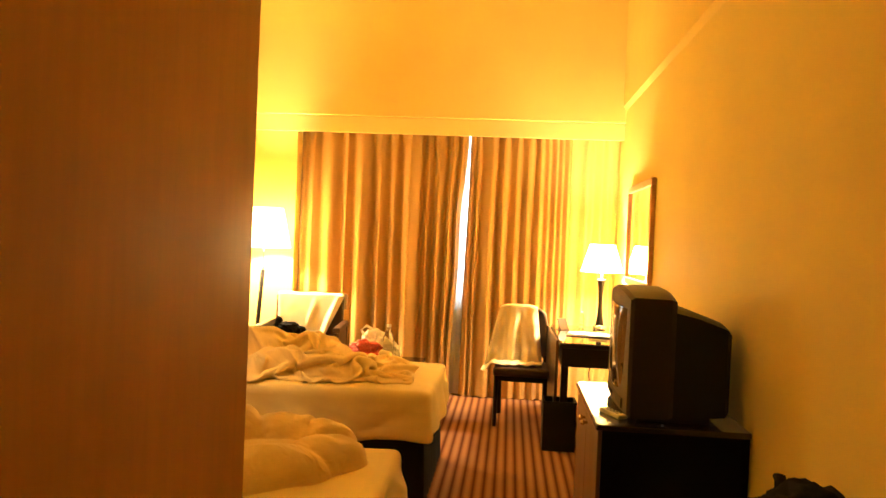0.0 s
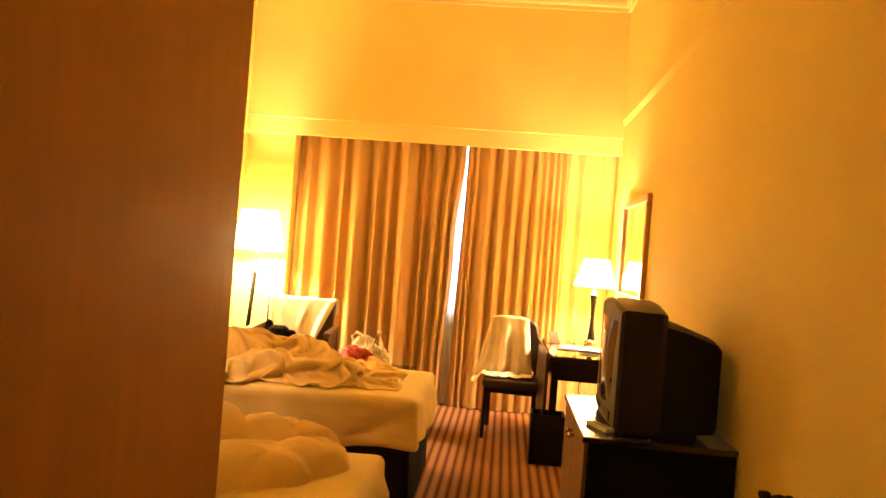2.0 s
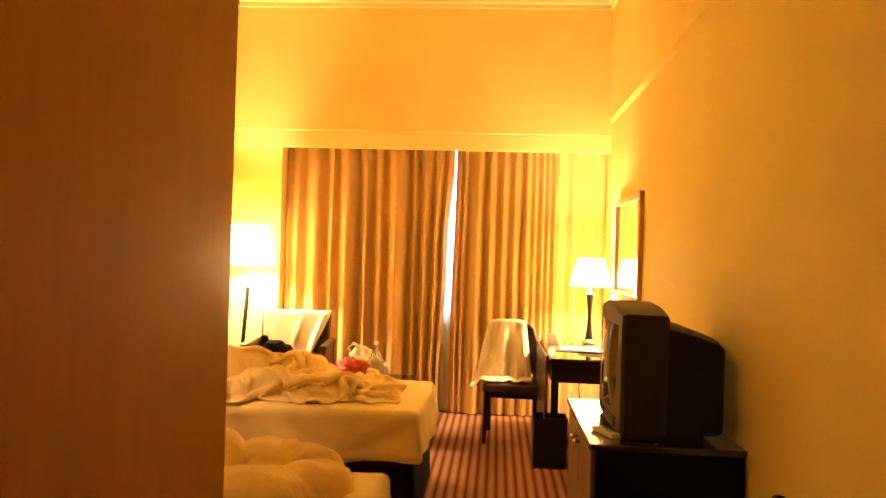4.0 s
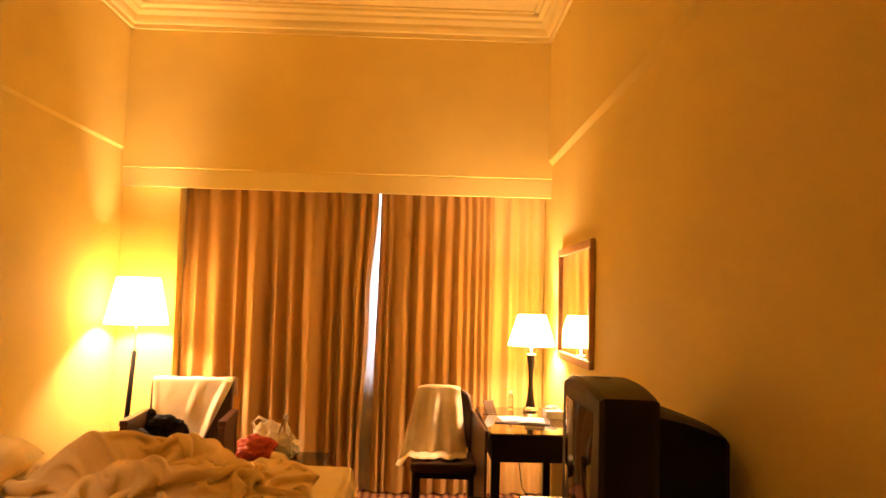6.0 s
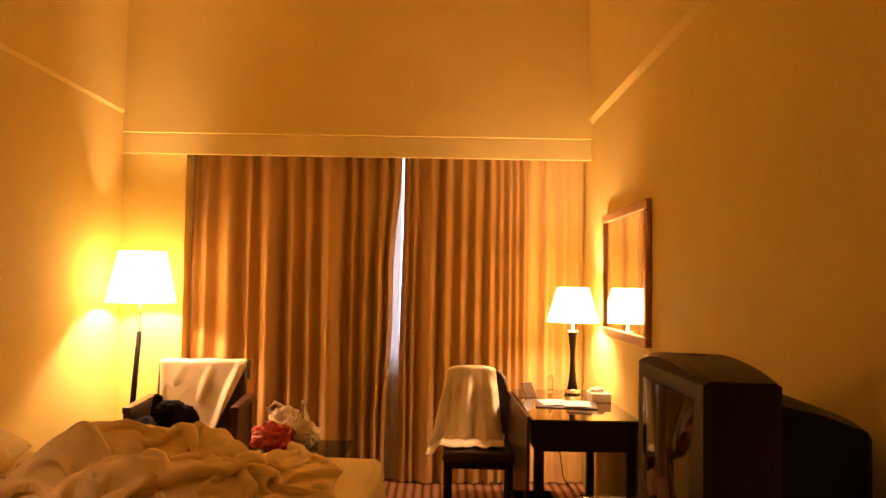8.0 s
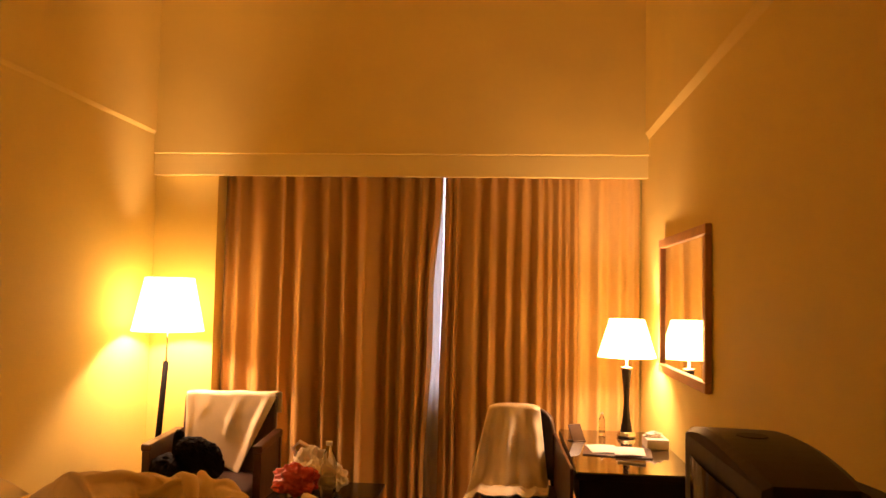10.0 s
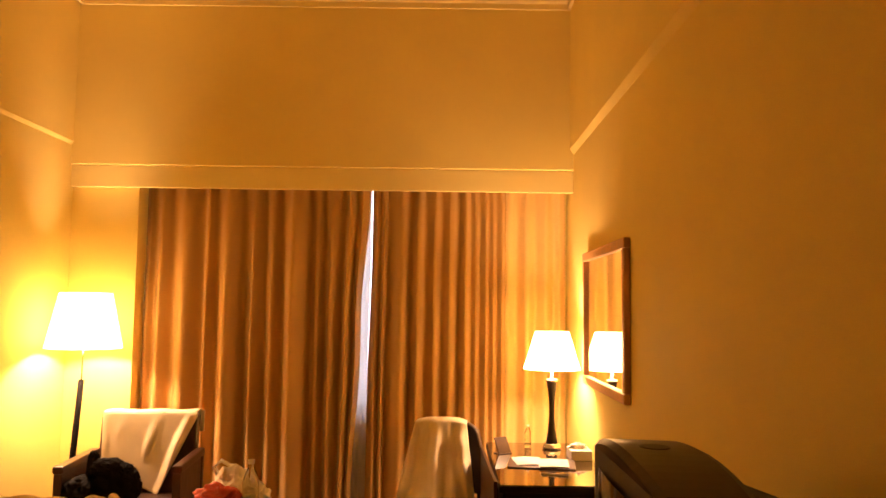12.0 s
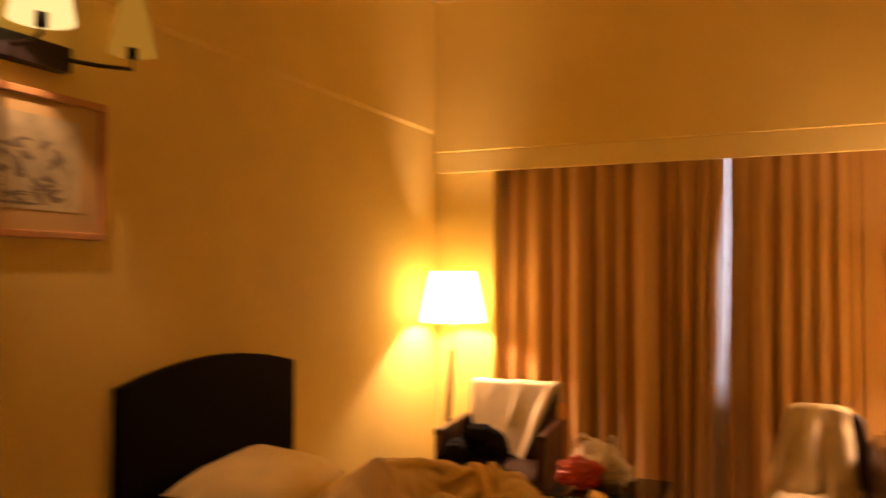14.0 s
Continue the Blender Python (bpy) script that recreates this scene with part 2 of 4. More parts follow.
structure("floor", box(XL - 0.2, 0.2, Y_BACK - 0.2, 0.6, -0.15, 0.0, 0), CARPET, "carpet with tan and maroon stripes running to the window", "floor")
structure("ceiling", box(XL - 0.2, 0.2, Y_BACK - 0.2, 0.6, CEIL_Z, CEIL_Z + 0.15, 0), CEIL, "plain cream painted ceiling", "ceiling")


def side_wall(sign, x):
    """Lower face, a sloping ledge, and the upper face that stands proud of it."""
    b = bmesh.new()
    LEDGE, LEDGE_T = (2.652, 2.692) if sign > 0 else (2.676, 2.70)
    out = PROUD if sign > 0 else 0.012
    prof = [(x, 0.0), (x, LEDGE), (x - sign * out, LEDGE_T), (x - sign * out, CEIL_Z), (x + sign * 0.2, CEIL_Z), (x + sign * 0.2, 0.0)]
    ends = [[b.verts.new((px, y, pz)) for px, pz in prof] for y in (Y_BACK, 0.6)]
    for k in range(6):
        b.faces.new((ends[0][k], ends[0][(k + 1) % 6], ends[1][(k + 1) % 6], ends[1][k]))
    b.faces.new(ends[0])
    b.faces.new(ends[1][::-1])
    return b


structure("wall_east", side_wall(1, 0.0), WALL, "cream painted wall with a sloping ledge above", "wall")
structure("wall_west", side_wall(-1, XL), WALL, "cream painted wall with a sloping ledge above", "wall")
# closes the room out of view; brown veneer added here to cut bounced light
structure("wall_south", box(XL, 0, Y_BACK - 0.2, Y_BACK, 0, CEIL_Z, 0), VENEER, "unseen wall behind the camera, veneered brown to cut bounced light", "wall")
# window wall with its opening, the beam over it and the panel beside the curtains
WX0, WX1, WZ0, WZ1 = -2.75, -0.25, 0.85, 2.50
north = joined(box(XL, WX0, 0.30, 0.5, 0, CEIL_Z, 0), box(WX1, 0, 0.30, 0.5, 0, CEIL_Z, 0), box(WX0, WX1, 0.30, 0.5, 0, WZ0, 0), box(WX0, WX1, 0.30, 0.5, WZ1, CEIL_Z, 0))
structure("wall_north", north, WALL, "cream painted window wall", "wall")
structure("wall_panel", box(XL, -2.965, 0.045, 0.298, 0, 2.41, 0.003), WALL, "cream painted return beside the curtains", "wall")
structure("wall_upper", box(XL - 0.05, 0.05, -0.009, 0.298, 2.541, CEIL_Z + 0.02, 0.008, 1), WALL, "cream painted wall over the curtains", "wall")
structure("pelmet", box(XL + 0.001, -0.001, 0.0, 0.04, 2.392, 2.5405, 0.004), CEIL, "plain cream painted pelmet board over the curtains", "pelmet")
# hall partition with wood veneer
structure("wall_partition", box(XL, X_HALL - 0.03, Y_BACK, Y_EDGE - 0.002, 0, CEIL_Z, 0), WALL, "cream painted partition beside the entrance", "wall")
structure("wall_panelling", box(X_HALL - 0.028, X_HALL, Y_BACK, Y_EDGE, 0, CEIL_Z, 0.003), VENEER, "brown satin wood veneer panelling of the entrance", "panelling")


def cornice(name, a, c, inward):
    """A stepped moulding along a wall top from a to c; inward points into the room."""
    prof = [(0, -0.20), (0.022, -0.20), (0.022, -0.165), (0.04, -0.155), (0.05, -0.13), (0.055, -0.10), (0.085, -0.07), (0.09, -0.05), (0.125, -0.035), (0.13, -0.012), (0.165, -0.012), (0.165, 0.0), (0, 0)]
    b = bmesh.new()
    ends = []
    for p in (Vector(a), Vector(c)):
        ends.append([b.verts.new(p + Vector(inward) * d + Vector((0, 0, h))) for d, h in prof])
    k = len(prof)
    for i in range(k):
        b.faces.new((ends[0][i], ends[0][(i + 1) % k], ends[1][(i + 1) % k], ends[1][i]))
    b.faces.new(ends[0])
    b.faces.new(ends[1][::-1])
    return structure(name, b, CEIL, "stepped cream plaster cornice", "cornice")


cornice("cornice", (XL + PROUD, -0.008, CEIL_Z - 0.001), (-PROUD, -0.008, CEIL_Z - 0.001), (0, -1, 0))
cornice("cornice", (-PROUD, Y_BACK, CEIL_Z - 0.001), (-PROUD, 0.002, CEIL_Z - 0.001), (-1, 0, 0))
cornice("cornice", (XL + PROUD, Y_EDGE, CEIL_Z - 0.001), (XL + PROUD, 0.002, CEIL_Z - 0.001), (1, 0, 0))

# window behind the curtains
win = tagged(thing("window_1", pose((WX0 + WX1) / 2, 0.36, WZ0), "aluminium window behind drawn curtains in daylight", "window"), kind="structure")
hw, hh = (WX1 - WX0) / 2, WZ1 - WZ0
part("window_frame", joined(box(-hw, hw, 0, 0.06, 0, 0.05), box(-hw, hw, 0, 0.06, hh - 0.05, hh), box(-hw, -hw + 0.05, 0, 0.06, 0.05, hh - 0.05), box(hw - 0.05, hw, 0, 0.06, 0.05, hh - 0.05), box(-0.3, -0.25, 0, 0.06, 0.05, hh - 0.05)), GREYPL, win)
for x0, x1 in ((-hw + 0.05, -0.3), (-0.25, hw - 0.05)):
    pane = part("pane", box(x0, x1, 0.025, 0.031, 0.05, hh - 0.05, 0), glass("window_glass"), win)
    pane.visible_shadow = False
tagged(part("backdrop", box(WX0 - 1.0, WX1 + 1.0, 1.4, 1.45, -0.5, 3.2, 0), DAY, None), "pale overcast daylight outside the window", "sky", "", "structure")


# ---- curtains ----
def curtain(name, marks, lean, seed, label, material, y0=0.125, depth=0.062, edge=None, start=None):
    """A pleated drop. marks: where the valleys hang, from end to end; lean: where between two valleys the ridge stands."""
    rnd = random.Random(seed)
    folds = len(marks) - 1
    amp = [min(1.25, max(0.35, (q - p) / 0.15)) * rnd.uniform(0.6, 1.2) for p, q in zip(marks, marks[1:])]
    peak = [min(0.85, max(0.15, lean + rnd.uniform(-0.08, 0.08))) for _ in range(folds)]
    sway = [rnd.uniform(-1, 1) for _ in range(folds + 1)]
    top, low = 2.525, 0.012

    def fn(u, v):
        z = low + (top - low) * v
        k = min(folds - 1, int(u * folds + 1e-9))
        f = u * folds - k
        wide = marks[k + 1] - marks[k]
        g = 0.5 * f / peak[k] if f < peak[k] else 0.5 + 0.5 * (f - peak[k]) / (1 - peak[k])
        hang = 0.55 + 0.55 * smooth01((1 - v) * 2.2) + 0.08 * n3(k * 3.7, v * 1.6, seed)
        wave = (0.5 - 0.5 * math.cos(2 * math.pi * g)) * amp[k] * hang
        ripple = 0.04 * min(1, wide / 0.2) * math.sin(2 * math.pi * (f * (2 + k % 2) + 0.04 * n3(k, v * 1.3, seed + 2))) * math.sin(math.pi * f)
        # gathered pleats under the rail
        pinch = 0.16 * math.exp(-((1 - v) / 0.05) ** 2) * math.sin(2 * math.pi * f * max(1, round(wide / 0.07)))
        drift = sway[k] * (1 - f) + sway[k + 1] * f
        x = marks[k] + wide * f + 0.012 * (1 - v) * drift + 0.004 * (1 - v) * n3(u * 5, v * 1.5, seed + 5)
        if edge:
            x += edge(z) * max(0, (u - 0.72) / 0.28) ** 1.4
        if start:
            x += start(z) * max(0, (0.35 - u) / 0.35) ** 1.5
        return (x, y0 + depth * 0.6 - depth * (1.5 * wave + ripple + pinch - 0.5), z)

    ob = thing(name, pose(0, 0, 0), label, "curtain", "window curtains")
    part("drape", sheet(fn, folds * 24, 44), material, ob, smooth=True)
    return ob


curtain("curtain", (-2.958, -2.885, -2.755, -2.55, -2.45, -2.262, -2.115, -1.998, -1.80, -1.698, -1.565, -1.475, -1.392), 0.40, 3, "tan brown pleated curtain drawn over the window", CURTAIN, edge=lambda z: -0.055 * smooth01((2.36 - z) / 0.8) - 0.05 * smooth01((1.3 - z) / 1.0))
curtain("curtain", (-1.374, -1.318, -1.263, -1.105, -0.998, -0.885, -0.770, -0.683, -0.622, -0.558, -0.505, -0.440), 0.60, 8, "tan brown pleated curtain with a slit of daylight beside it", CURTAIN, y0=0.13, start=lambda z: -0.015 * smooth01((2.0 - z) / 1.0))
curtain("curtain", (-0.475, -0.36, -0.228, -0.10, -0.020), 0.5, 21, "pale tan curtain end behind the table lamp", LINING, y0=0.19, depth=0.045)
curtain("net_curtain", (-1.56, -1.50, -1.44, -1.389), 0.5, 31, "white net curtain showing in the gap of the drapes", SHEER, y0=0.23, depth=0.018, edge=lambda z: -0.010 * smooth01((2.0 - z) / 0.8) + 0.07 * smooth01((1.1 - z) / 0.9))


# ---- lamps ----
def lamp_shade(r0, r1, z0, z1, t=0.003):
    b = lathe([(r0, z0), (r1, z1)], 48, closed=False)
    inner = lathe([(r1 - t, z1), (r0 - t, z0)], 48, closed=False)
    return joined(b, inner)


FLX, FLY = -3.13, -0.31
fl = thing("floor_lamp", pose(FLX - 0.075, FLY, 0), "floor lamp with dark pole and lit fabric shade in the corner", "lamp")
part("base", lathe([(0.15, 0), (0.15, 0.015), (0.13, 0.025), (0.03, 0.035), (0.02, 0.06)], 40), DARKWOOD, fl, smooth=True)
part("pole", tube([(0, 0, 0.03), (0.07, 0.0, 1.12)], [0.021, 0.018], 16), LACQUER, fl, smooth=True)
part("stem", tube([(0.07, 0, 1.12), (0.075, 0, 1.40)], 0.005), CHROME, fl, "chrome stem", smooth=True)
shade = part("shade", moved(lamp_shade(0.228, 0.155, 1.318, 1.665), pose(0.075, 0, 0)), SHADE_GLOW, fl, "glowing cream fabric shade", smooth=True)
# unseen ring added to narrow the light that leaves the shade top
part("upward_light_stop", moved(joined(lathe([(0.152, 1.655), (0.068, 1.656)], 48, False), lathe([(0.068, 1.659), (0.152, 1.658)], 48, False)), pose(0.075, 0, 0)), PAPER, shade, "unseen white ring added to narrow the upward light")
part("socket", moved(lathe([(0.016, 1.40), (0.018, 1.45), (0.012, 1.46)], 16), pose(0.075, 0, 0)), CHROME, shade)
bulb("floor_lamp_bulb", (FLX, FLY, 1.468), BULB_FLOOR)

TLX, TLY = -0.20, -0.42
tl = thing("table_lamp", pose(TLX, TLY, 0.762), "table lamp with dark stem and lit shade on the desk", "lamp")
part("base", lathe([(0.055, 0), (0.058, 0.004), (0.058, 0.012), (0.052, 0.014), (0.052, 0.024), (0.05, 0.028)], 36), CHROME, tl, "round chrome base", smooth=True)
part("stem", lathe([(0.036, 0.028), (0.034, 0.04), (0.024, 0.10), (0.017, 0.18), (0.016, 0.22), (0.019, 0.29), (0.027, 0.36), (0.031, 0.395), (0.033, 0.40)], 28), DARKWOOD, tl, smooth=True)
part("collar", lathe([(0.036, 0.401), (0.036, 0.415), (0.008, 0.417), (0.008, 0.50)], 24), CHROME, tl, "pale metal collar", smooth=True)
part("shade", lamp_shade(0.174, 0.104, 0.474, 0.703), SHADE_BRIGHT, tl, "glowing cream tapered shade", smooth=True)
bulb("table_lamp_bulb", (TLX, TLY, 1.36), BULB_TABLE)


# ---- beds ----
BED_TOP = 0.63


def mattress_sheet(length, width, seed, drop=0.28):
    """Mattress under a sheet: rounded edges, hanging sides with soft wrinkles."""
    b = box(0, length, -width / 2, width / 2, BED_TOP - drop, BED_TOP, 0.055, 5)
    bmesh.ops.subdivide_edges(b, edges=[e for e in b.edges if e.calc_length() > 0.12], cuts=44, use_grid_fill=True)
    for v in b.verts:
        x, y, z = v.co
        side = smooth01((abs(y) - width / 2 + 0.09) / 0.09) + smooth01((x - length + 0.09) / 0.09)
        low = smooth01((BED_TOP - z) / drop)
        wr = 0.012 * n3(x * 3.1, y * 2.3 + z * 2, seed) + 0.006 * ridge(x + 0.4 * y, z * 2 + y, seed + 3, 4.0)
        v.co.z += 0.5 * wr * (1 - low) + 0.05 * low * n3(x * 3, y * 3, seed + 1)
        out = (0.02 + 0.035 * n3(x * 6, y * 6, seed + 7)) * low + wr
        # a hanging pleat beside the foot corner
        pleat = math.exp(-((x - (length - 0.06 - 0.26 * low)) / 0.075) ** 2) * low
        out -= 0.035 * pleat
        if abs(y) > width / 2 - 0.06:
            v.co.y += math.copysign(out, y)
        if x > length - 0.06:
            v.co.x += out
    return b


def pillow(lx, ly, h, seed):
    b = bmesh.new()
    bmesh.ops.create_cube(b, size=2)
    bmesh.ops.subdivide_edges(b, edges=b.edges[:], cuts=13, use_grid_fill=True)
    for v in b.verts:
        x, y, z = v.co
        puff = ((1 - abs(x) ** 3.2) * (1 - abs(y) ** 3.2)) ** 0.45 if abs(x) < 1 and abs(y) < 1 else 0.0
        k = 1 - 0.07 * (1 - abs(y)) * abs(x) - 0.05 * (1 - abs(x)) * abs(y)
        v.co = Vector((x * lx / 2 * k, y * ly / 2 * k, z * h / 2 * puff + 0.012 * n3(x * 2.4, y * 2.4, seed + z)))
    return b


def fall(points, rest, ground, steps, seed):
    """Lets a slack cloth settle: a grid of points with springs along, across, over the corner and for bending."""
    p = points.copy()
    old = p.copy()
    n, m, _ = p.shape
    links = []
    for du, dv, stiff in ((1, 0, 1.0), (0, 1, 1.0), (1, 1, 0.6), (1, -1, 0.6), (2, 0, 0.5), (0, 2, 0.5), (4, 0, 0.16), (0, 4, 0.16)):
        length = rest * math.hypot(du, dv)
        for part_u in range(0, 2 * max(du, 1) if du else 1, max(du, 1)):
            for part_v in range(0, 2 * max(abs(dv), 1) if (dv and not du) else 1, max(abs(dv), 1)):
                links.append((du, dv, stiff, length, part_u, part_v))
    iu, iv = np.meshgrid(np.arange(n), np.arange(m), indexing="ij")
    sets = []
    for du, dv, stiff, length, pu, pv in links:
        if du:
            ok = ((iu // du) % 2 == pu // du) & (iu + du < n) & (iv + dv >= 0) & (iv + dv < m)
        else:
            ok = ((iv // dv) % 2 == pv // dv) & (iv + dv < m)
        sets.append((iu[ok], iv[ok], iu[ok] + du, iv[ok] + dv, stiff, length))
    for k in range(steps):
        speed = (p - old) * 0.90
        old = p.copy()
        p = p + speed
        p[..., 2] -= 0.0011
        for _ in range(3):
            for au, av, bu, bv, stiff, length in sets:
                d = p[bu, bv] - p[au, av]
                far = np.linalg.norm(d, axis=1, keepdims=True) + 1e-9
                move = d * ((far - length) / far) * 0.5 * stiff
                p[au, av] += move
                p[bu, bv] -= move
        low = ground(p[..., 0], p[..., 1])
        under = p[..., 2] < low
        p[..., 2] = np.where(under, low, p[..., 2])
        grip = np.where(under, 0.85, 0.0)[..., None]
        p[..., :2] = p[..., :2] * (1 - grip) + old[..., :2] * grip
    return p


def quilt(cx, cy, wide, deep, slack, lobes, seed, turn=0.0, n=104, m=84, steps=46):
    """A quilt thrown in a heap: a slack cloth that settles over a low mound. lobes: x, y, heading, half length, half width, height."""
    turned = [(lx, ly, math.cos(radians(a)), math.sin(radians(a)), ln, wd, h) for lx, ly, a, ln, wd, h in lobes]

    def ground(x, y):
        z = np.zeros_like(x)
        for lx, ly, c, s, ln, wd, h in turned:
            q, r = (x - lx) * c + (y - ly) * s, (y - ly) * c - (x - lx) * s
            z = np.maximum(z, h * np.clip(1 - (q / ln) ** 2 - (r / wd) ** 2, 0, 1) ** 0.7)
        return z + BED_TOP + 0.014

    rest = wide * slack / n
    c, s = math.cos(radians(turn)), math.sin(radians(turn))
    pts = np.zeros((n, m, 3))
    for i in range(n):
        for j in range(m):
            u, v = (i / (n - 1) - 0.5) * wide, (j / (m - 1) - 0.5) * deep
            u += 0.10 * n3(u * 3.1, v * 3.1, seed) + 0.05 * n3(u * 6, v * 6, seed + 1)
            v += 0.10 * n3(u * 3.1, v * 3.1, seed + 2) + 0.05 * n3(u * 6, v * 6, seed + 3)
            pts[i, j] = cx + u * c - v * s, cy + u * s + v * c, BED_TOP + 0.15 + 0.12 * n3(u * 4.0, v * 4.0, seed + 4) + 0.10 * n3(u * 9, v * 9, seed + 5)
    pts[..., 2] += ground(pts[..., 0], pts[..., 1]) - BED_TOP
    pts = fall(pts, rest, ground, steps, seed)
    return sheet(lambda u, v: tuple(pts[round(u * (n - 1)), round(v * (m - 1))]), n - 1, m - 1)


def soft_quilt(ob):
    ob.modifiers.new("padding", "SOLIDIFY").thickness = 0.014
    sub = ob.modifiers.new("soft", "SUBSURF")
    sub.levels = sub.render_levels = 1
    return ob


def roll_height(x, y, rolls, crown, floor=-0.03):
    """The highest and the second highest of some folds at a place; each has two ends, a half width and a height at both ends."""
    best = second = floor
    for ax, ay, bx, by, wide, ha, hb in rolls:
        dx, dy = bx - ax, by - ay
        f = min(1, max(0, ((x - ax) * dx + (y - ay) * dy) / (dx * dx + dy * dy)))
        d = math.hypot(x - ax - f * dx, y - ay - f * dy) / wide
        h = (ha + (hb - ha) * f) * (1 - d ** crown) ** (1.1 / crown) if d < 1 else floor * min(1, (d - 1) * 6)
        if h > best:
            best, second = h, best
        elif h > second:
            second = h
    return best, second


def duvet(x0, x1, y0, y1, rolls, seed, warp=1.0, crown=2.0, step=0.010):
    """A padded quilt pushed into soft rolls."""
    nx, ny = round((x1 - x0) / step), round((y1 - y0) / step)

    def height(x, y):
        wx = x + warp * (0.05 * n3(x * 4.2, y * 4.2, seed) + 0.012 * n3(x * 11, y * 11, seed + 1))
        wy = y + warp * (0.05 * n3(x * 4.2, y * 4.2, seed + 2) + 0.012 * n3(x * 11, y * 11, seed + 3))
        best, second = roll_height(wx, wy, rolls, crown)
        if best <= 0:
            return best
        # the padding sinks in where two folds meet
        z = best - (0.02 * math.exp(-(best - second) / 0.010) if best > 0.02 else 0)
        over = min(1, best * 12)
        return z + over * warp * (0.012 * ridge(x + 0.5 * y, y - 0.3 * x, seed + 6, 6.5) + 0.005 * ridge(x - 0.4 * y, y, seed + 8, 15.0))

    return sheet(lambda u, v: (x0 + (x1 - x0) * u, y0 + (y1 - y0) * v, BED_TOP + 0.008 + height(x0 + (x1 - x0) * u, y0 + (y1 - y0) * v)), nx, ny)


def valance(length, width, seed):
    pts = []
    per = [(0, -width / 2), (length, -width / 2), (length, width / 2), (0, width / 2)]
    for (ax, ay), (bx, by) in zip(per, per[1:]):
        for k in range(40):
            f = k / 40
            px, py = ax + (bx - ax) * f, ay + (by - ay) * f
            nx, ny = (by - ay), -(bx - ax)
            q = math.hypot(nx, ny)
            s = 0.008 * math.sin((f * q) * 60) + 0.006 * n3(px * 5, py * 5, seed)
            pts.append((px, py, nx / q, ny / q, s))
    pts.append((0, width / 2, 0, 1, 0))
    b = bmesh.new()
    rows = []
    for z, k in ((0.005, 1.0), (0.12, 0.8), (0.25, 0.5), (0.37, 0.0), (0.40, 0.0)):
        rows.append([b.verts.new((px + nx * (s * k + 0.01 * k), py + ny * (s * k + 0.01 * k), z)) for px, py, nx, ny, s in pts])
    for r0, r1 in zip(rows, rows[1:]):
        for k in range(len(pts) - 1):
            b.faces.new((r0[k], r0[k + 1], r1[k + 1], r1[k]))
    b.faces.new(rows[-1])
    return b


def bed(y, seed, label, headboard):
    ob = thing("bed", pose(XL + 0.06, y, 0), label, "bed", "twin beds")
    part("valance", valance(1.965, 0.99, seed), VALANCE, ob, "dark navy cloth valance", smooth=True)
    part("mattress", mattress_sheet(2.0, 1.04, seed), LINEN, ob, "mattress under a rumpled white sheet", smooth=True)
    if headboard:
        def edge(v):
            return 1.185 + 0.08 * (1 - ((v - 0.5) * 2) ** 2)
        b = bmesh.new()
        cols = []
        for k in range(25):
            v = k / 24
            yy = (v - 0.5) * 1.14
            cols.append([b.verts.new((xx, yy, zz)) for xx, zz in ((0.0, 0.25), (-0.045, 0.25), (-0.045, edge(v)), (0.0, edge(v)))])
        for p, q in zip(cols, cols[1:]):
            for k in range(4):
                b.faces.new((p[k], p[(k + 1) % 4], q[(k + 1) % 4], q[k]))
        b.faces.new(cols[0])
        b.faces.new(cols[-1][::-1])
        bmesh.ops.bevel(b, geom=[e for e in b.edges if e.calc_face_angle(0) > 0.6], offset=0.006, segments=2, affect="EDGES")
        part("headboard", moved(b, pose(-0.008, -0.09, 0.012)), LACQUER, ob, "black-brown arched headboard")
    return ob


BED2_Y, BED1_Y = -2.31, -4.44
bed(BED2_Y, 11, "unmade twin bed with white sheet and dark valance", True)
bed(BED1_Y, 17, "unmade twin bed beside the entrance partition", False)
HEAP_WINDOW = [(-2.55, -2.30, 60, 0.34, 0.15, 0.23), (-2.28, -2.04, 2, 0.36, 0.15, 0.16), (-2.08, -2.40, -20, 0.36, 0.18, 0.09), (-2.30, -2.52, 50, 0.26, 0.10, 0.13)]
HEAP_DOOR = [
    (-2.35, -4.60, -1.84, -4.47, 0.13, 0.115, 0.11), (-1.84, -4.47, -1.68, -4.34, 0.13, 0.11, 0.105), (-1.68, -4.34, -1.585, -4.17, 0.12, 0.105, 0.10),
    (-1.585, -4.17, -1.58, -4.10, 0.10, 0.10, 0.08), (-1.61, -4.08, -1.74, -4.05, 0.11, 0.11, 0.14), (-1.74, -4.05, -1.98, -4.03, 0.12, 0.14, 0.11),
    (-2.02, -4.08, -2.45, -4.06, 0.18, 0.16, 0.22), (-2.15, -4.30, -1.76, -4.20, 0.14, 0.06, 0.06), (-2.55, -4.45, -2.10, -4.32, 0.16, 0.10, 0.06)]
tagged(soft_quilt(part("quilt", quilt(-2.20, -2.32, 1.24, 0.80, 1.5, HEAP_WINDOW, 5, 10, 116, 78), DUVET, None, smooth=True)), "crumpled white quilt heaped on the bed by the window", "quilt")
tagged(part("quilt", duvet(-2.78, -1.40, -4.86, -3.94, HEAP_DOOR, 29, 0.45), DUVET, None, smooth=True), "white quilt folded back on the bed near the entrance", "quilt")
tagged(part("pillow", moved(pillow(0.48, 0.76, 0.22, 3), pose(-3.12, -2.42, 0.735, 0, 8, 10)), LINEN, None, smooth=True), "plump white pillow against the dark headboard", "pillow")


